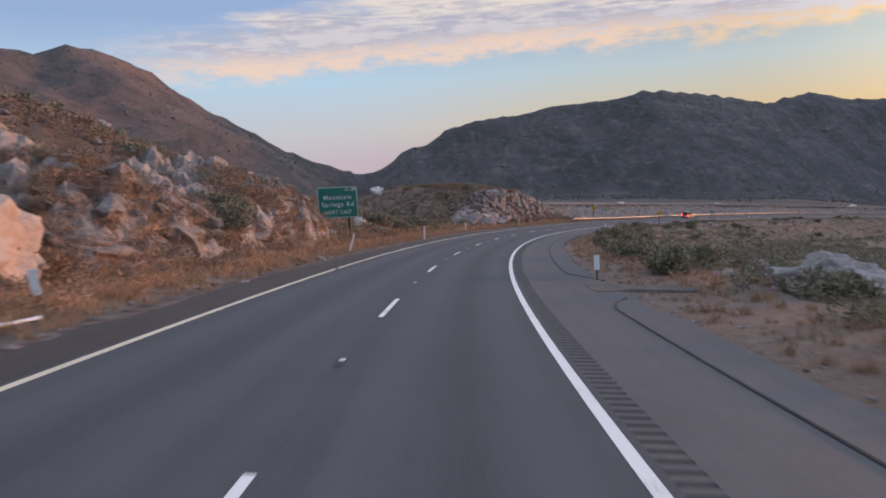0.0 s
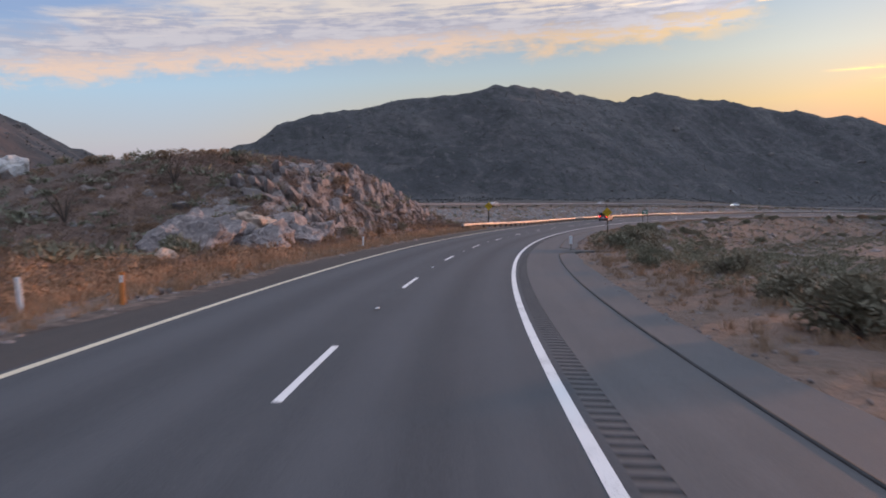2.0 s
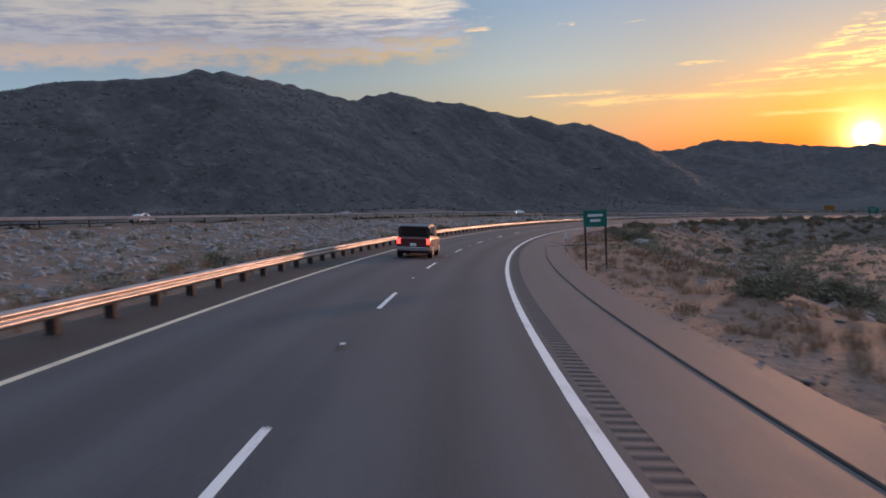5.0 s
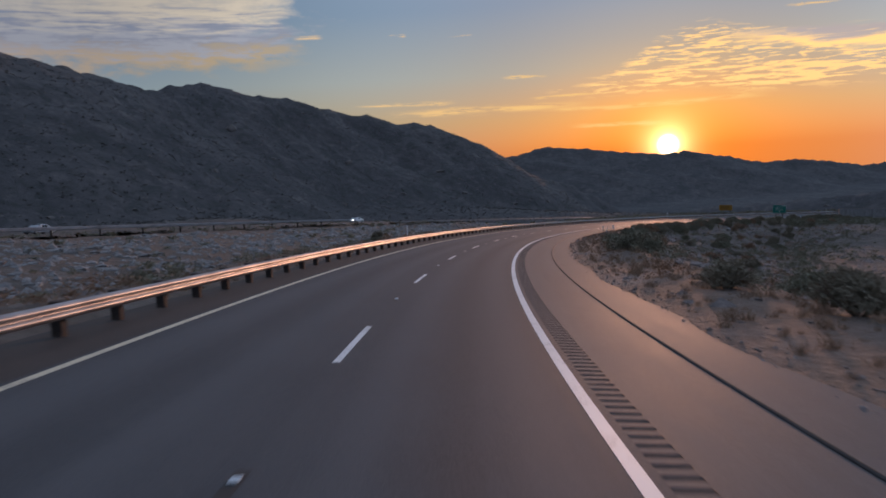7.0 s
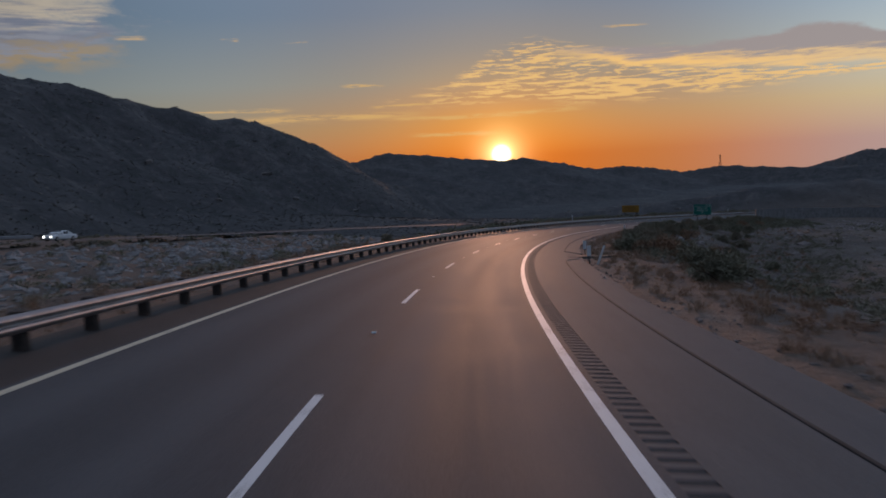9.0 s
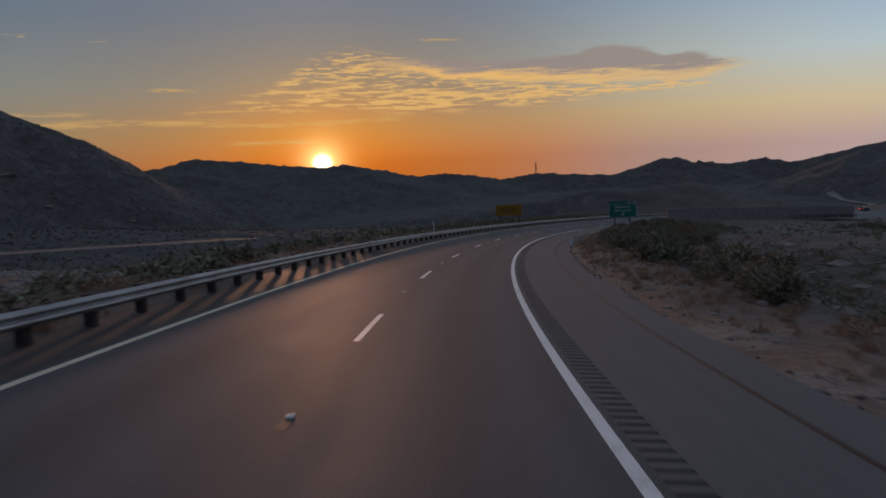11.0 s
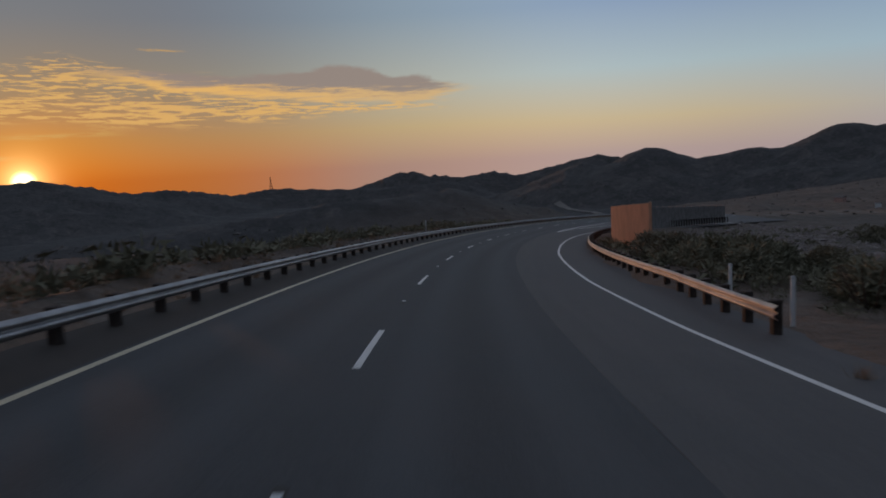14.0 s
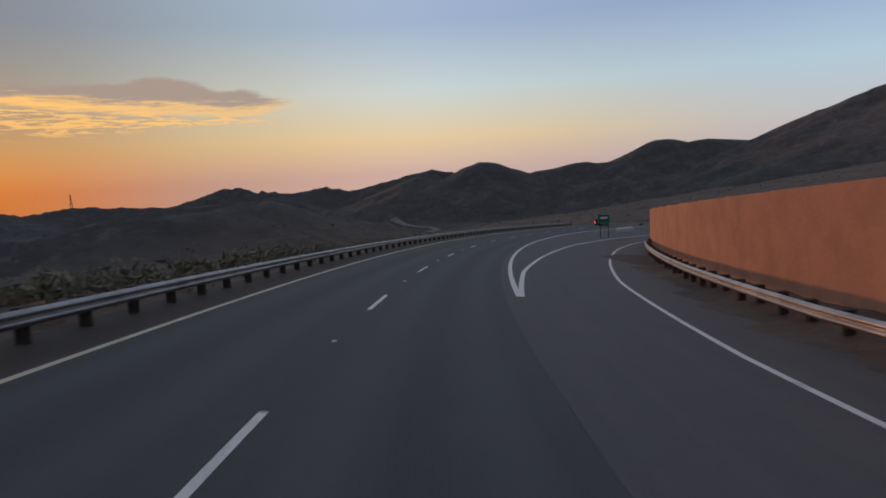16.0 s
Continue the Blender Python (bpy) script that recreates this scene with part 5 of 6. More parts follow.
for k in range(60):
    s = rr.uniform(0, 520)
    bush(s, rr.uniform(12, 30), rr.uniform(0.9, 1.8), rr.choice((0, 1, 2, 3, 3, 4)), rr.uniform(0, 360), "olive desert bush on the inner slope")
for k in range(40):
    s = rr.uniform(55, 168)
    bush(s, -rr.uniform(13, 36), rr.uniform(0.7, 1.5), rr.choice((0, 1, 4, 5, 5)), rr.uniform(0, 360), "brown and olive brush on the rocky slope")


for k in range(64):
    s = 392 + 182 * (k + rr.random()) / 64
    bush(s, rr.uniform(9.2, 13) if k % 2 else rr.uniform(12, 24), rr.uniform(1.2, 2.1), rr.choice((0, 1, 2, 3, 3, 4)), rr.uniform(0, 360), "dense dark olive bush behind the shoulder")
for s, d, size in ((640, 44, 2.4), (646, 47, 2.0), (661, 52, 2.6), (628, 40, 1.8)):
    bush(s, d, size, 2, s * 31 % 360, "tall dark bush on the far edge of the rubble")


# ---------------------------------------------------------------- spindly shrubs on the cutting
def ocotillo(s, d, tall, seed):
    o = thing("ocotillo", "spindly bare ocotillo shrub on top of the cutting", "shrub", "ocotillos")
    r = random.Random(seed)
    for k in range(15):
        a, lean = r.uniform(0, 6.283), r.uniform(0.15, 0.55)
        bm, p = bmesh.new(), Vector((0, 0, -0.1))
        for j in range(4):
            f = (j + 1) / 4
            q = Vector((math.cos(a) * lean * tall * f ** 1.3, math.sin(a) * lean * tall * f ** 1.3, tall * f * r.uniform(0.85, 1.05)))
            tube(bm, p, q, 0.035 * (1.1 - f) + 0.018, 0.035 * (0.9 - 0.8 * f) + 0.016, 5)
            p = q
        part("stem", bm, TWIG, o)
    x, y = plan(s, d)
    o.matrix_basis = pose(float(x), float(y), float(ground_at(x, y)[0]) + 0.1, 0, 0, seed * 40)


for s, d, tall, seed in ((112, -28, 2.2, 1), (116.5, -26, 1.9, 2), (124, -23, 1.6, 3)):
    ocotillo(s, d, tall, seed)


# ---------------------------------------------------------------- signs and markers
def lettering(text, size, mat, parent, x, z, y, label=""):
    cu = bpy.data.curves.new("lettering", "FONT")
    cu.body, cu.size, cu.align_x, cu.align_y, cu.extrude = text, size, "CENTER", "CENTER", 0.002
    cu.offset, cu.space_character = size * 0.014, 1.22
    tmp = bpy.data.objects.new("lettering_curve", cu)
    scene.collection.objects.link(tmp)
    bpy.context.view_layer.update()
    me = bpy.data.meshes.new_from_object(tmp.evaluated_get(bpy.context.evaluated_depsgraph_get()))
    bpy.data.objects.remove(tmp)
    me.materials.clear()
    me.materials.append(mat)
    ob = new("lettering", me)
    ob.parent = parent
    ob.matrix_basis = pose(x, y, z, 90, 0, 0)
    return tagged(ob, label, kind="stuff")


def rounded_panel(w, h, t, r, n=5):
    """An upright panel in x and z with rounded corners, front face at y = 0."""
    bm = bmesh.new()
    pts = []
    for cx, cz, a0 in ((w / 2 - r, h / 2 - r, 0), (-w / 2 + r, h / 2 - r, 90), (-w / 2 + r, -h / 2 + r, 180), (w / 2 - r, -h / 2 + r, 270)):
        for k in range(n + 1):
            a = radians(a0 + 90 * k / n)
            pts.append((cx + r * math.cos(a), cz + r * math.sin(a)))
    f = [bm.verts.new((x, 0, z)) for x, z in pts]
    b = [bm.verts.new((x, t, z)) for x, z in pts]
    bm.faces.new(f[::-1] if False else f)
    bm.faces.new(b[::-1])
    for i in range(len(f)):
        j = (i + 1) % len(f)
        bm.faces.new((f[i], b[i], b[j], f[j]))
    bmesh.ops.recalc_face_normals(bm, faces=bm.faces)
    return bm


def ring_panel(w, h, r, band):
    """A thin raised border line."""
    bm = bmesh.new()
    n = 5
    loops = []
    for off in (0.0, band):
        pts = []
        for cx, cz, a0 in ((w / 2 - r, h / 2 - r, 0), (-w / 2 + r, h / 2 - r, 90), (-w / 2 + r, -h / 2 + r, 180), (w / 2 - r, -h / 2 + r, 270)):
            for k in range(n + 1):
                a = radians(a0 + 90 * k / n)
                pts.append(bm.verts.new((cx + (r - off) * math.cos(a), -0.004, cz + (r - off) * math.sin(a))))
        loops.append(pts)
    m = len(loops[0])
    for i in range(m):
        j = (i + 1) % m
        bm.faces.new((loops[0][i], loops[0][j], loops[1][j], loops[1][i]))
    bmesh.ops.recalc_face_normals(bm, faces=bm.faces)
    return bm


def guide_sign(label, w, h, z0, lines, arrow, s, d, turn, posts=(-0.25, 0.25), foot=-1.0, strip_h=0.0):
    sign = thing("guide_sign", label, "road sign", "green guide signs")
    zc = z0 + h / 2
    p = part("panel", rounded_panel(w, h, 0.05, 0.14), SIGN_GREEN, sign, "green reflective panel")
    p.matrix_basis = pose(0, 0, zc)
    b = part("border", ring_panel(w - 0.05, h - 0.05 - strip_h, 0.13, 0.045), LEGEND, sign, "white border line")
    b.matrix_basis = pose(0, 0, zc - strip_h / 2)
    for text, size, x, z in lines:
        lettering(text, size, LEGEND, sign, x, z0 + z, -0.006)
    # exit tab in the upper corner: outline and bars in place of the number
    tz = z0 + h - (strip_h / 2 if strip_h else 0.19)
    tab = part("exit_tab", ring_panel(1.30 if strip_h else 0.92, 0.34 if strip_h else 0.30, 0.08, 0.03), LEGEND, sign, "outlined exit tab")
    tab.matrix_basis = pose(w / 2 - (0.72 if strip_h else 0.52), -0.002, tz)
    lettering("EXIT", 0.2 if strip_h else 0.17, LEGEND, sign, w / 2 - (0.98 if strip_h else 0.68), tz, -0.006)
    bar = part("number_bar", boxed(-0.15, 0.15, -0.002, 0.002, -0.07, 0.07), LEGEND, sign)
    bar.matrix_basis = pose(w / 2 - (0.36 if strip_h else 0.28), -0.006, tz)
    if arrow:
        bm = bmesh.new()
        pts = [(-0.17, -0.10), (-0.10, -0.17), (0.07, 0.0), (0.14, -0.07), (0.16, 0.16), (-0.07, 0.14), (0.0, 0.07)]
        vs = [bm.verts.new((x, 0, z)) for x, z in pts]
        bm.faces.new(vs)
        bmesh.ops.solidify(bm, geom=bm.faces[:], thickness=0.003)
        a = part("arrow", bm, LEGEND, sign)
        a.matrix_basis = pose(0.0, -0.006, z0 + 0.52) @ Matrix.Diagonal((1.35, 1.0, 1.35, 1))
    for k in posts:
        q = part("sign_post", boxed(-0.08, 0.08, 0.06, 0.20, foot, zc + h * 0.3, 0.01, seg=1), POST_WOOD, sign, "brown timber post")
        q.matrix_basis = pose(k * w, 0, 0)
    return set_on(sign, s, d, 0, turn)


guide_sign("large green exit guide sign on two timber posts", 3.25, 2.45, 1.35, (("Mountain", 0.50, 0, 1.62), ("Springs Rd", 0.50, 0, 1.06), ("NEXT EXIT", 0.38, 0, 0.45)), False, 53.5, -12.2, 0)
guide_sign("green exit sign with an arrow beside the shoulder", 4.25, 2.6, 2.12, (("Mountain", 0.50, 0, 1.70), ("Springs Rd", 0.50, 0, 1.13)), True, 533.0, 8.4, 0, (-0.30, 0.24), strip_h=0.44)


def gore_sign():
    sign = thing("gore_sign", "small green exit sign on two posts in the gore", "road sign")
    p = part("panel", rounded_panel(1.7, 1.3, 0.03, 0.1), SIGN_GREEN, sign, "green panel")
    p.matrix_basis = pose(0, 0, 2.7)
    p = part("border", ring_panel(1.65, 1.25, 0.09, 0.03), SIGN_WHITE, sign)
    p.matrix_basis = pose(0, 0, 2.7)
    t = part("text_bar", boxed(-0.5, 0.5, -0.022, -0.016, -0.14, 0.14), SIGN_WHITE, sign)
    t.matrix_basis = pose(0, 0, 2.85)
    for x in (-0.55, 0.55):
        q = part("sign_post", boxed(-0.05, 0.05, 0.016, 0.11, -0.8, 3.2, 0.008, seg=1), POST_WOOD, sign)
        q.matrix_basis = pose(x, 0, 0)
    return set_on(sign, 708, 8.6, 0, 0, False)


gore_sign()


def small_sign():
    """Little green plate between two slim posts, its writing too small to read."""
    sign = thing("small_sign", "small green roadside sign on two slim dark posts", "road sign")
    p = part("panel", rounded_panel(1.1, 0.8, 0.02, 0.05), SIGN_GREEN, sign, "faded green panel")
    p.matrix_basis = pose(0, 0, 2.45)
    for z, w in ((2.6, 0.7), (2.35, 0.5)):
        t = part("text_bar", boxed(-w / 2, w / 2, -0.016, -0.011, -0.06, 0.06), SIGN_WHITE, sign)
        t.matrix_basis = pose(0, 0, z)
    for x in (-0.48, 0.48):
        q = part("sign_post", boxed(-0.04, 0.04, 0.012, 0.09, -0.8, 2.85, 0.006, seg=1), POST_WOOD, sign)
        q.matrix_basis = pose(x, 0, 0)
    return set_on(sign, 225.5, 5.95)


small_sign()
AMBER_INK = plain("amber_ink", (0.14, 0.07, 0.01), 0.6)


def amber_board():
    sign = thing("warning_board", "wide amber warning board on two posts behind the guard rail", "road sign")
    p = part("panel", rounded_panel(4.5, 1.85, 0.05, 0.06), SIGN_AMBER, sign, "amber panel")
    p.matrix_basis = pose(0, 0, 2.45)
    for zz, w in ((2.83, 2.9), (2.43, 3.3), (2.03, 2.4)):
        x0 = -w / 2
        r = random.Random(int(zz * 100))
        while x0 < w / 2 - 0.2:
            l = r.uniform(0.25, 0.6)
            b = part("text_bar", boxed(0, l, -0.006, 0.0, -0.10, 0.10), AMBER_INK, sign)
            b.matrix_basis = pose(x0, 0, zz)
            x0 += l + 0.14
    for x in (-1.55, 1.55):
        q = part("sign_post", boxed(-0.08, 0.08, 0.06, 0.2, -2.5, 2.95, 0.01, seg=1), POST_WOOD, sign)
        q.matrix_basis = pose(x, 0, 0)
    return set_on(sign, 535, -10.6, 0.0, 4, False)


amber_board()


def slow_trucks(label, s, d, side, height, lean=0.0):
    sign = thing("warning_sign", label, "road sign", "diamond warning signs")
    h = side * math.sqrt(2)
    bm = rounded_panel(side, side, 0.01, 0.06)
    bmesh.ops.rotate(bm, verts=bm.verts, cent=(0, 0, 0), matrix=Matrix.Rotation(radians(45), 3, "Y"))
    p = part("panel", bm, SIGN_YELLOW, sign, "yellow diamond plate")
    p.matrix_basis = pose(0, 0, height)
    bm = ring_panel(side - 0.04, side - 0.04, 0.05, 0.02)
    bmesh.ops.rotate(bm, verts=bm.verts, cent=(0, 0, 0), matrix=Matrix.Rotation(radians(45), 3, "Y"))
    b = part("border", bm, SIGN_BLACK, sign)
    b.matrix_basis = pose(0, 0, height)
    lettering("SLOW", 0.24, SIGN_BLACK, sign, 0, height + 0.15, -0.006)
    lettering("TRUCKS", 0.24, SIGN_BLACK, sign, 0, height - 0.12, -0.006)
    part("sign_post", boxed(-0.075, 0.075, 0.015, 0.135, -1.5, height + 0.2, 0.01, seg=1), POST_WOOD, sign, "dark timber post")
    set_on(sign, s, d)
    sign.matrix_basis = sign.matrix_basis @ pose(0, 0, 0, 0, lean, 0)
    return sign


slow_trucks("yellow diamond truck warning sign on a timber post", 173.0, 6.9, 0.92, 2.75)
slow_trucks("yellow diamond truck warning sign behind the guard rail", 180.5, -11.3, 0.92, 3.0, 4)


def paddle(label, s, d, tall=1.02, plate=True, mat=None, lean=0.0, width=0.22):
    m = thing("road_marker", label, "road marker", "roadside markers")
    if plate:
        part("plate", boxed(-width / 2, width / 2, -0.012, 0.0, tall - 0.60, tall, 0.005, seg=1), mat or PADDLE, m, "white plate")
        part("stake", boxed(-0.025, 0.025, 0.004, 0.05, -0.4, tall - 0.1, 0.004, seg=1), POST_WOOD, m, "dark metal stake")
    else:
        part("stake", boxed(-0.055, 0.055, -0.02, 0.02, -0.3, tall, 0.008, seg=1), mat or PADDLE, m, "flexible plastic stake")
        part("reflector", boxed(-0.04, 0.04, -0.026, -0.021, tall - 0.25, tall - 0.08), SIGN_WHITE, m)
    set_on(m, s, d)
    m.matrix_basis = m.matrix_basis @ pose(0, 0, 0, 0, lean, 0)
    return m


for s, d in ((28.2, 5.1), (128.9, 4.95), (258.4, 5.3), (382.3, 5.35), (392.0, 5.55), (470, 5.4), (526, 6.0)):
    paddle("white paddle marker plate on a dark stake beside a drain", s, d)
paddle("leaning white paddle marker on the outer verge", 14.7, -9.4, 0.95, lean=-5)
WHITE_POST, BEHIND_RAIL = "white plastic delineator post on the verge", "white plastic delineator behind the guard rail"
for s, d, tall, mat, lean, name in ((42.6, -8.4, 1.15, None, 18, "leaning white plastic delineator"), (64.2, -7.6, 1.2, None, 2, WHITE_POST), (90.3, -8.9, 0.8, None, 0, WHITE_POST), (92.2, -7.75, 0.8, ORANGE, 4, "faded orange delineator post on the verge"),
                                    (120.3, -8.3, 0.7, None, 5, WHITE_POST), (262, -9.4, 1.15, None, 0, BEHIND_RAIL), (330, -9.4, 1.15, None, 3, BEHIND_RAIL), (381.9, 5.8, 1.1, None, 20, "leaning white delineator near a drain"),
                                    (490, -9.2, 1.0, None, 0, BEHIND_RAIL), (602, -9.2, 1.0, None, 0, BEHIND_RAIL), (546, 7.6, 1.15, None, 0, "white delineator at the guard rail end"), (551, 7.9, 1.15, None, 0, "white delineator at the guard rail end")):
    paddle(name, s, d, tall, False, mat, lean)


def fallen(label, s, d, length, wide, turn, mat):
    """A post or board that lies on the verge."""
    f = thing("fallen_post", label, "debris", "fallen boards")
    part("board", boxed(-wide / 2, wide / 2, -length / 2, length / 2, 0.0, 0.05, 0.01, seg=1), mat, f)
    part("cap", boxed(-wide * 0.55, wide * 0.55, length / 2 - 0.12, length / 2 + 0.02, -0.004, 0.056, 0.008, seg=1), mat, f)
    set_on(f, s, d, 0.06, turn)
    f.matrix_basis = f.matrix_basis @ pose(0, 0, 0, math.degrees(math.atan(-0.083)), 4.5, 0)


fallen("white delineator post lying flat in the dry grass", 12.4, -8.6, 1.7, 0.11, -8, PADDLE)
fallen("long pale board lying among the bushes", 76.0, 10.6, 2.1, 0.24, -60, PADDLE)


APRON = plain("spillway_asphalt", (0.083, 0.076, 0.072), 0.85, vary=0.25, scale=1.2, bump=0.01)


def drain(s):
    """Concrete-free spillway: dark asphalt apron that runs down off the shoulder."""
    ob = thing("drain_apron", "dark asphalt spillway running down from the shoulder", "drain", "spillways")
    V = []
    for dd in np.linspace(4.3, 8.6, 8):
        for k, w in enumerate((-1.1, -0.9, -0.35, 0.35, 0.9, 1.1)):
            ww = w * (1.0 + 0.5 * step(dd, 5.6, 4.3))
            x, y = plan(s + ww, dd)
            z = zline(s + ww) + BANK * dd if dd < 5.2 else float(ground_at(x, y)[0])
            V.append((float(x), float(y), float(z) + ((0.02 if k in (0, 5) else 0.012) if dd < 5.2 else -0.3 if k in (0, 5) or dd > 8.5 else 0.08)))
    F = [(i * 6 + k, i * 6 + k + 1, (i + 1) * 6 + k + 1, (i + 1) * 6 + k) for i in range(7) for k in range(5)]
    mesh_object("apron", V, F, APRON, ob)
    return ob


for s in (24.7, 126.7, 253.6, 389.5):
    drain(s)


# ---------------------------------------------------------------- vehicles
def car_paint(name, col):
    m, nt, b = material(name, 0.32)
    b.inputs["Coat Weight"].default_value, b.inputs["Coat Roughness"].default_value = 0.6, 0.08
    co = node(nt, "ShaderNodeTexCoord").outputs["Object"]
    nt.links.new(mix(nt, noise_tex(nt, co, 1.5, 4), tuple(c * 0.8 for c in col), tuple(c * 1.15 for c in col)), b.inputs["Base Color"])
    return m


def lit(name, col, strength):
    m, nt, b = material(name, 0.3)
    b.inputs["Base Color"].default_value = (*col, 1)
    b.inputs["Emission Color"].default_value = (*col, 1)
    b.inputs["Emission Strength"].default_value = strength
    return m


MAROON, BLACK_PAINT, WHITE_CAR, SILVER = car_paint("maroon_paint", (0.09, 0.012, 0.014)), car_paint("black_paint", (0.016, 0.016, 0.018)), car_paint("white_paint", (0.72, 0.72, 0.72)), car_paint("silver_paint", (0.42, 0.43, 0.45))
GLASS = plain("dark_car_glass", (0.012, 0.013, 0.015), 0.08, 0.0, 0.05)
RUBBER = plain("tyre_rubber", (0.018, 0.018, 0.018), 0.85, 0.0, 0.15)
RIM = plain("wheel_alloy", (0.35, 0.35, 0.36), 0.35, 0.8, 0.1)
TAIL, HEAD = lit("lit_tail_lamp", (1.0, 0.03, 0.02), 6.0), lit("lit_head_lamp", (1.0, 0.92, 0.75), 12.0)
CHROME = plain("chrome_trim", (0.55, 0.55, 0.56), 0.2, 0.9, 0.05)


def loft(sections, close=True):
    """Sections are lists of (x, z) at a y; joined nose to tail."""
    bm = bmesh.new()
    rings = [[bm.verts.new((x, yy, z)) for x, z in pts] for yy, pts in sections]
    for a, b in zip(rings[:-1], rings[1:]):
        for i in range(len(a)):
            j = (i + 1) % len(a)
            bm.faces.new((a[i], a[j], b[j], b[i]))
    if close:
        bm.faces.new(rings[0])
        bm.faces.new(rings[-1][::-1])
    bmesh.ops.recalc_face_normals(bm, faces=bm.faces)
    return bm


def hull(w, z0, z1, inset):
    """A rounded cross-section of a car body."""
    a = w / 2
    return [(-a + inset, z0), (a - inset, z0), (a, z0 + 0.14), (a, z1 - 0.16), (a - 0.05, z1 - 0.04), (a - 0.16, z1), (-a + 0.16, z1), (-a + 0.05, z1 - 0.04), (-a, z1 - 0.16), (-a, z0 + 0.14)]


def vehicle(label, name, category, paint, length, width, height, belt_z, bonnet, boot, wheel_r, roof_taper, box_back, tail, head):
    """Nose towards +y, standing on z = 0."""
    car = thing(name, label, category, "cars on the road")
    L, W = length / 2, width
    secs = [(L, hull(W * 0.80, 0.42, belt_z - 0.22, 0.12)), (L - 0.10, hull(W * 0.93, 0.32, belt_z - 0.14, 0.1)), (L - 0.5, hull(W, 0.26, belt_z - 0.06, 0.08)), (L - bonnet, hull(W, 0.25, belt_z, 0.08)),
            (-L + boot, hull(W, 0.25, belt_z + 0.02, 0.08)), (-L + 0.35, hull(W, 0.28, belt_z + (0.02 if box_back else -0.05), 0.08)), (-L + 0.06, hull(W * 0.95, 0.36, belt_z - 0.02, 0.1)), (-L, hull(W * 0.86, 0.44, belt_z - 0.10, 0.12))]
    body = part("body", loft(secs), paint, car, "painted body shell")
    fy, ry = L - bonnet, -L + boot
    cab_back = -L + 0.12 if box_back else ry - 0.15
    cab = [(fy + 0.10, hull(W * 0.94, belt_z - 0.05, belt_z + 0.17, 0.02)), (fy - 0.55, hull(W * 0.90, belt_z - 0.05, height - 0.10, 0.02)), (fy - 0.95, hull(W * roof_taper, belt_z - 0.05, height, 0.0)),
           (cab_back + (0.35 if box_back else 0.75), hull(W * roof_taper, belt_z - 0.05, height - 0.02, 0.0)), (cab_back, hull(W * 0.90, belt_z - 0.05, (height - 0.12) if box_back else belt_z + 0.16, 0.02))]
    cabin = part("cabin", loft(cab), BLACK_PAINT if name == "off_road_car" else paint, car, "roof and pillars")
    # glazing a little proud of the cabin
    zg0, zg1 = belt_z + 0.06, height - 0.14
    yr = cab_back - 0.012
    if box_back:
        part("rear_window", boxed(-W * 0.36, W * 0.36, yr - 0.012, yr + 0.03, zg0, zg1, 0.03), GLASS, cabin, "dark rear window")
    else:
        bm = boxed(-W * 0.36, W * 0.36, -0.012, 0.012, -0.42, 0.42, 0.01)
        g = part("rear_window", bm, GLASS, cabin, "dark rear window")
        g.matrix_basis = pose(0, cab_back + 0.36, (zg0 + zg1) / 2 + 0.06, -58, 0, 0)
    for sgn in (-1, 1):
        for a, b in ((fy - 0.75, (fy + cab_back) / 2 + 0.0), ((fy + cab_back) / 2 - 0.1, cab_back + (0.3 if box_back else 0.75))):
            part("side_window", boxed(sgn * W * roof_taper / 2 - 0.012, sgn * W * roof_taper / 2 + 0.012, b, a, zg0, zg1, 0.01), GLASS, cabin, "dark side window")
        part("wing_mirror", boxed(sgn * (W / 2 + 0.02), sgn * (W / 2 + 0.2), fy - 0.45, fy - 0.33, belt_z + 0.02, belt_z + 0.18, 0.03) if sgn > 0 else boxed(-(W / 2 + 0.2), -(W / 2 + 0.02), fy - 0.45, fy - 0.33, belt_z + 0.02, belt_z + 0.18, 0.03), paint, car)
        part("tail_lamp", boxed(sgn * W * 0.42 - 0.09, sgn * W * 0.42 + 0.09, -L - 0.02, -L + 0.1, belt_z - 0.38, belt_z - 0.10, 0.02), TAIL if tail else plain("tail_lamp_red", (0.30, 0.01, 0.01), 0.3), car, "red tail lamp")
        part("head_lamp", boxed(sgn * W * 0.33 - 0.16, sgn * W * 0.33 + 0.16, L - 0.12, L + 0.015, belt_z - 0.40, belt_z - 0.24, 0.03), HEAD if head else CHROME, car, "head lamp")
        for yy in (L - 0.85, -L + 0.85):
            bm = bmesh.new()
            bmesh.ops.create_cone(bm, cap_ends=True, segments=24, radius1=wheel_r, radius2=wheel_r, depth=0.24, matrix=Matrix.Rotation(radians(90), 4, "Y"))
            bmesh.ops.bevel(bm, geom=[e for e in bm.edges if abs(e.verts[0].co.x - e.verts[1].co.x) < 1e-4], offset=0.03, segments=2, affect="EDGES")
            wh = part("wheel", bm, RUBBER, car, "black tyre")
            wh.matrix_basis = pose(sgn * (W / 2 - 0.11), yy, wheel_r)
            bm = bmesh.new()
            bmesh.ops.create_cone(bm, cap_ends=True, segments=16, radius1=wheel_r * 0.62, radius2=wheel_r * 0.55, depth=0.03, matrix=Matrix.Rotation(radians(90), 4, "Y"))
            part("rim", bm, RIM, wh, "alloy rim").matrix_basis = pose(sgn * 0.125, 0, 0)
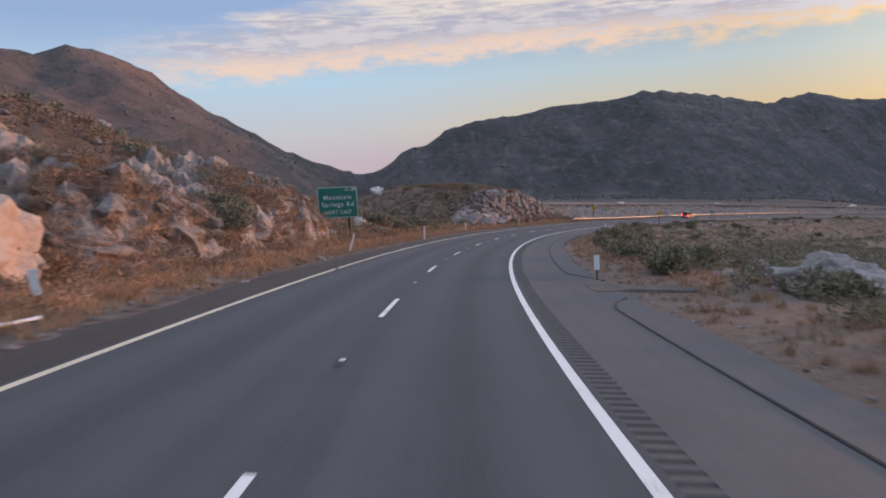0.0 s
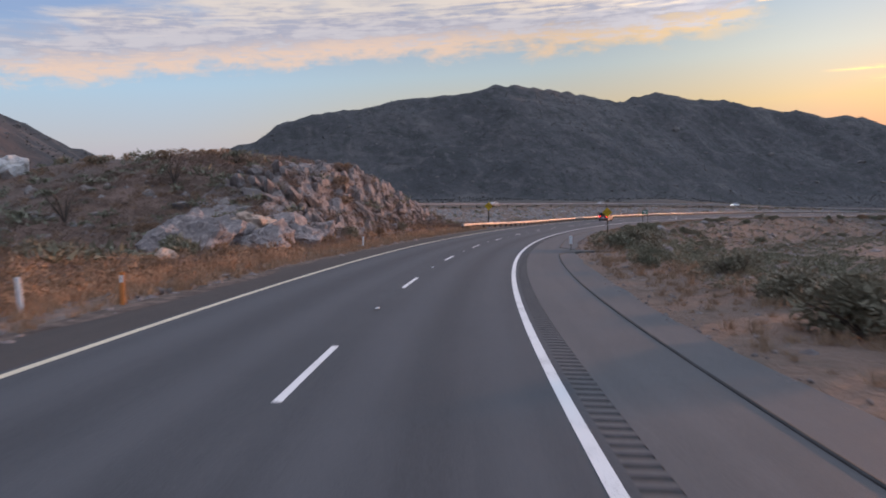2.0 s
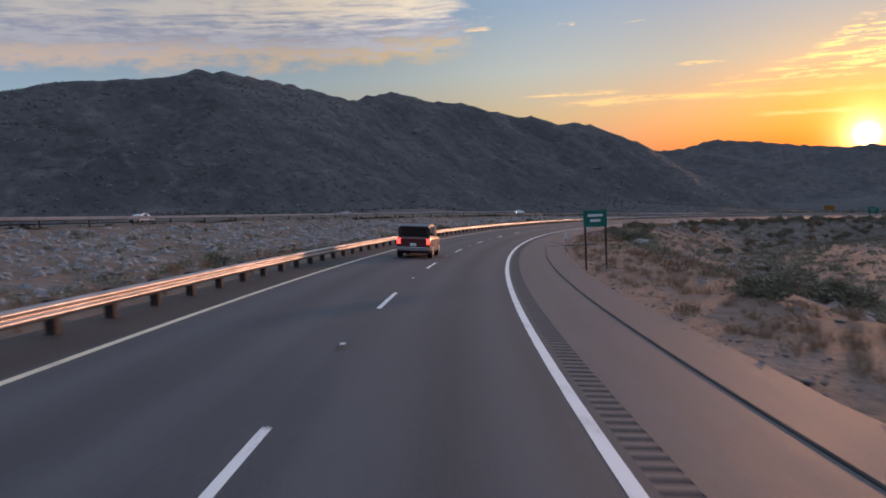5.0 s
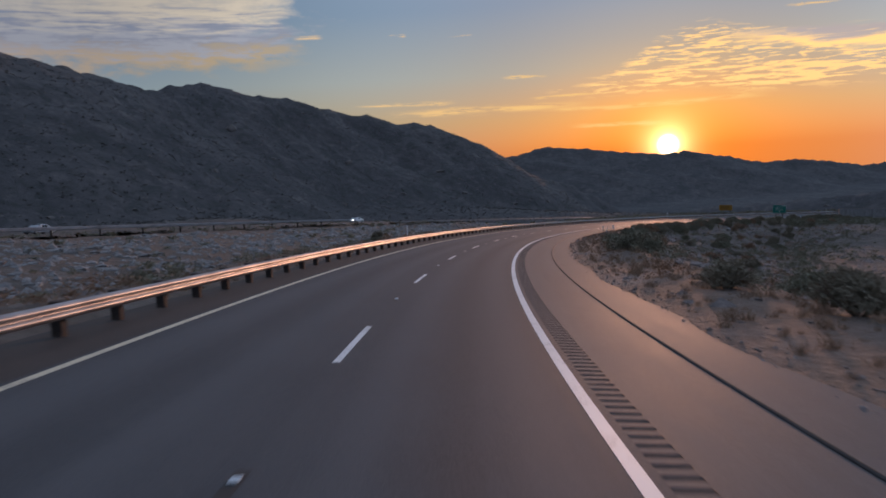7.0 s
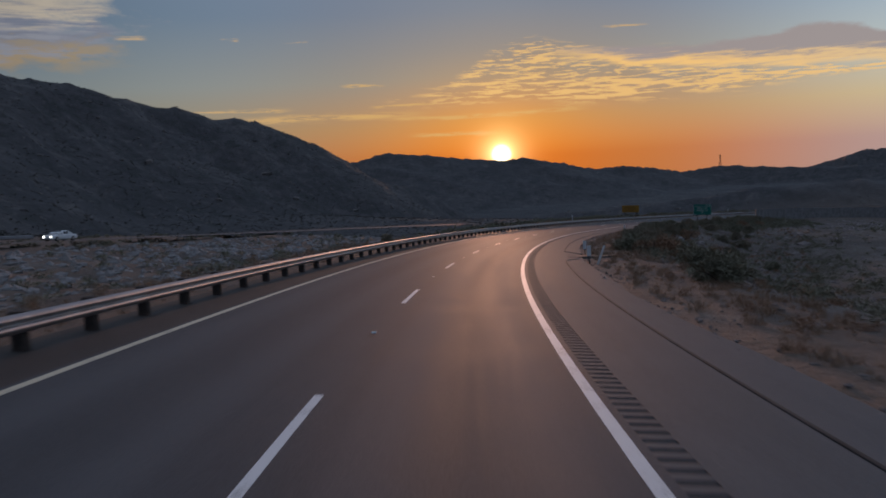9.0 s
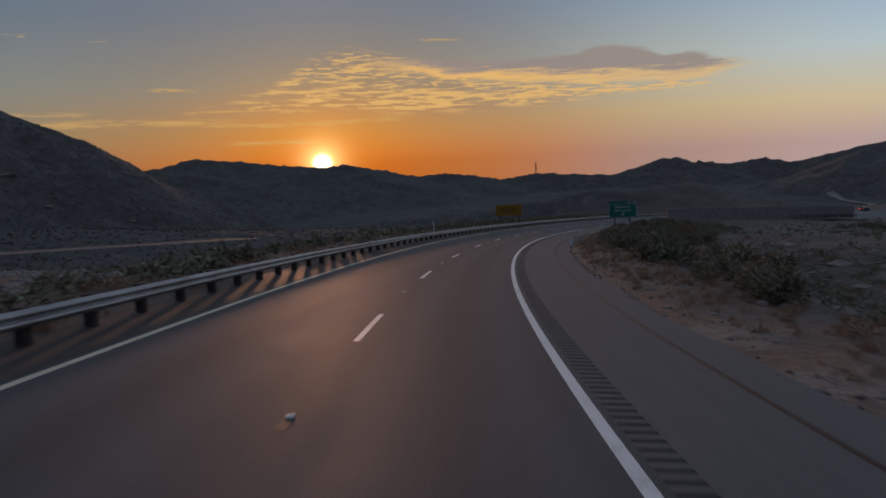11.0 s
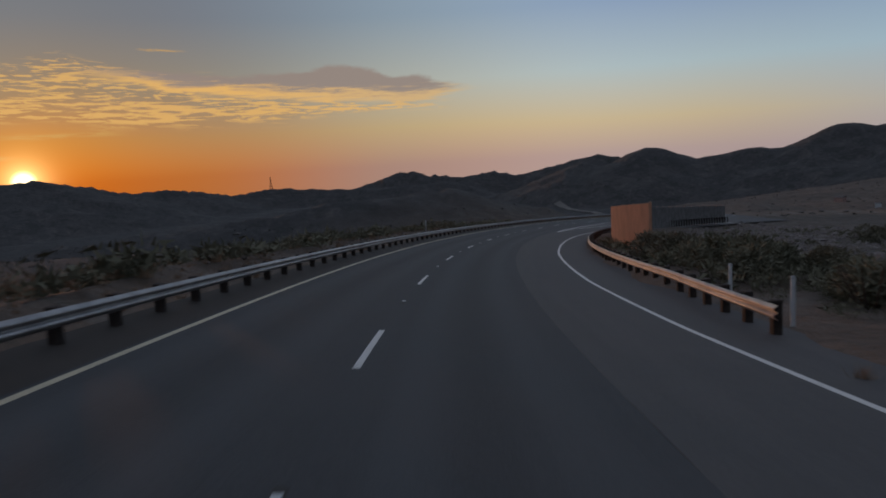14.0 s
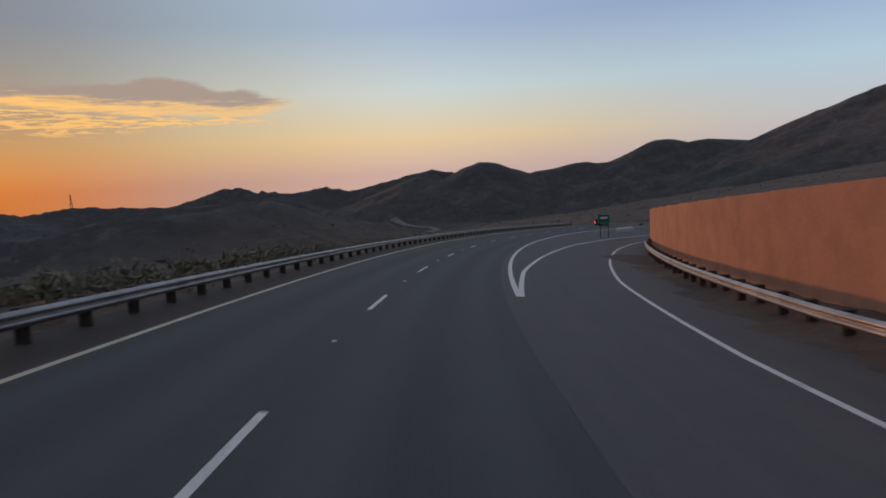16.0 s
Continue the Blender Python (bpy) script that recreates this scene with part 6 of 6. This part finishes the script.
    part("windscreen", boxed(-W * 0.40, W * 0.40, -0.012, 0.012, -0.40, 0.40, 0.01), GLASS, cabin, "dark windscreen").matrix_basis = pose(0, fy - 0.26, (zg0 + zg1) / 2 + 0.03, 52, 0, 0)
    part("rear_bumper", boxed(-W * 0.46, W * 0.46, -L - 0.07, -L + 0.12, 0.42, 0.62, 0.03), CHROME if box_back else paint, car)
    part("number_plate", boxed(-0.16, 0.16, -L - 0.075, -L - 0.06, 0.68, 0.83), SIGN_WHITE, car, "blank plate")
    return car


suv = vehicle("dark maroon off-road car with black top and lit tail lamps", "off_road_car", "car", MAROON, 4.75, 1.9, 1.86, 1.16, 1.35, 0.5, 0.42, 0.86, True, True, False)
x_, y_ = plan(231, -3.4)
suv.matrix_basis = pose(float(x_), float(y_), float(zline(231) + BANK * -3.4), 0, 0, float(heading(231))) @ pose(0, 0, 0, math.degrees(math.atan(-0.083)), math.degrees(math.atan(-BANK)), 0)
wagon = vehicle("black hatchback with lit tail lamps in the outer lane", "hatchback", "car", BLACK_PAINT, 4.5, 1.84, 1.55, 0.98, 1.15, 0.5, 0.34, 0.84, True, True, False)
x_, y_ = plan(770, -3.7)
wagon.matrix_basis = pose(float(x_), float(y_), float(zline(770) + BANK * -3.7), 0, 0, float(heading(770))) @ pose(0, 0, 0, math.degrees(math.atan(-0.085)), math.degrees(math.atan(-BANK)), 0)
for s, lane, paint, label in ((292, 1.5, WHITE_CAR, "white saloon on the far carriageway"), (352, -2.0, SILVER, "silver saloon on the far carriageway"), (425, 1.5, WHITE_CAR, "white saloon with head lamps on the far carriageway")):
    c = vehicle(label, "saloon", "car", paint, 4.6, 1.82, 1.46, 0.94, 1.25, 1.0, 0.33, 0.82, False, False, True)
    od1, oz1 = opposite(np.array([float(s)]))
    x_, y_ = plan(s, float(od1[0]) + lane)
    c.matrix_basis = pose(float(x_), float(y_), float(zline(s)) + BANK * -9.5 + float(oz1[0]) + 0.5, 0, 0, float(heading(s)) + 180) @ pose(0, 0, 0, 4.7, 0, 0)


# ---------------------------------------------------------------- far pylon
def pylon():
    t = thing("pylon", "distant steel lattice power pylon on the ridge", "pylon")
    H, a, b = 46.0, 5.0, 1.2
    corner = lambda k, z: ((a + (b - a) * min(1, z / 34)) * (1 if k in (0, 3) else -1), (a + (b - a) * min(1, z / 34)) * (1 if k < 2 else -1), z)
    for k in range(4):
        bm = tube(bmesh.new(), corner(k, 0), corner(k, 34), 0.32, 0.24, 5)
        tube(bm, corner(k, 34), corner(k, H), 0.24, 0.2, 5)
        part("leg", bm, POST_WOOD, t, "steel leg")
        bm = bmesh.new()
        zs = [0, 9, 17, 24, 30, 34, 40, H]
        for z0, z1 in zip(zs[:-1], zs[1:]):
            tube(bm, corner(k, z0), corner((k + 1) % 4, z1), 0.16, 0.16, 4)
            tube(bm, corner((k + 1) % 4, z0), corner(k, z1), 0.16, 0.16, 4)
        part("bracing", bm, POST_WOOD, t)
    for z in (34, 40, H):
        bm = tube(bmesh.new(), (-9 if z < H else -6, 0, z), (9 if z < H else 6, 0, z), 0.3, 0.3, 5)
        part("cross_arm", bm, POST_WOOD, t)
    x, y = 2440.0, 637.0
    t.matrix_basis = pose(x, y, float(ground_at(x, y)[0]) - 12.0, 0, 0, 20)


pylon()


# ---------------------------------------------------------------- the far plain
TRACK = plain("pale_gravel", (0.20, 0.185, 0.17), 0.9, vary=0.15, scale=0.05)


def far_track(points, wide):
    """A pale road that crosses the plain below the mountains."""
    pts = np.array(points, float)
    run = np.concatenate([[0], np.cumsum(np.hypot(*np.diff(pts, axis=0).T))])
    at = np.arange(0, run[-1], 12.0)
    x, y = np.interp(at, run, pts[:, 0]), np.interp(at, run, pts[:, 1])
    tx, ty = np.gradient(x), np.gradient(y)
    ln = np.hypot(tx, ty)
    nx, ny = -ty / ln * wide / 2, tx / ln * wide / 2
    V = np.concatenate([np.stack([x + k * nx, y + k * ny, sheet_height(x + k * nx, y + k * ny) + 1.2], 1) for k in (-1, 1)])
    n = len(at)
    F = [(i, i + 1, n + i + 1, n + i) for i in range(n - 1)]
    return tagged(mesh_object("far_track", V, F, TRACK), "pale road winding over the distant plain", "road", kind="structure")


far_track([(1710, -20), (1664, -22), (1580, -25), (1500, -32), (1470, -30), (1440, -2)], 13.0)
HOUSE_WALL = plain("faded_pink_stucco", (0.55, 0.36, 0.31), 0.9, vary=0.12, scale=0.6)
HOUSE_ROOF = plain("dull_roof_sheet", (0.16, 0.13, 0.12), 0.8, vary=0.2, scale=0.8)
DARK_PANE = plain("dark_window_pane", (0.02, 0.022, 0.026), 0.2, vary=0.1)


def hut(label, x, y, w, deep, h, turn, wall_mat):
    """A small flat-gabled building with a door and two windows in its long side."""
    house = thing("house", label, "building", "distant buildings")
    part("wall", boxed(-w / 2, w / 2, -deep / 2, deep / 2, -1.0, h, 0.03, seg=1), wall_mat, house)
    bm = bmesh.new()
    ring = [(-w / 2 - 0.3, h), (w / 2 + 0.3, h), (w / 2 + 0.3, h + 0.12), (0, h + w * 0.14), (-w / 2 - 0.3, h + 0.12)]
    a, b = [[bm.verts.new((px, py, pz)) for px, pz in ring] for py in (-deep / 2 - 0.3, deep / 2 + 0.3)]
    bm.faces.new(a)
    bm.faces.new(b[::-1])
    for i in range(5):
        bm.faces.new((a[i], b[i], b[(i + 1) % 5], a[(i + 1) % 5]))
    bmesh.ops.recalc_face_normals(bm, faces=bm.faces)
    part("roof", bm, HOUSE_ROOF, house, "low dark roof")
    part("door", boxed(-0.45, 0.45, -deep / 2 - 0.04, -deep / 2 + 0.02, 0.0, 2.05), HOUSE_ROOF, house)
    for k in (-0.32, 0.32):
        part("window", boxed(k * w - 0.5, k * w + 0.5, -deep / 2 - 0.03, -deep / 2 + 0.02, 1.0, 2.1), DARK_PANE, house)
    house.matrix_basis = pose(x, y, float(sheet_height(np.array([x]), np.array([y]))[0]), 0, 0, turn)


hut("small faded pink building on the far plain", 770.0, 33.0, 7.0, 5.0, 3.2, -50, HOUSE_WALL)
hut("small white cabin on the far plain", 634.0, 108.0, 3.0, 2.4, 2.2, -40, PADDLE)


def crash_barrier(s, d):
    """Low pale barrier of three bays at the nose of the gore."""
    b = thing("crash_barrier", "low pale crash barrier in the gore", "barrier")
    for k in range(3):
        part("bay", boxed(-0.38, 0.38, k * 1.1, k * 1.1 + 1.04, 0.0, 0.72, 0.05), PADDLE, b)
    part("nose", boxed(-0.34, 0.34, -0.35, -0.02, 0.05, 0.66, 0.12), PADDLE, b, "rounded pale nose")
    x, y = plan(s, d)
    b.matrix_basis = pose(float(x), float(y), float(zline(s) + BANK * d), 0, 0, float(heading(s)) - 38)



crash_barrier(738.0, 7.2)
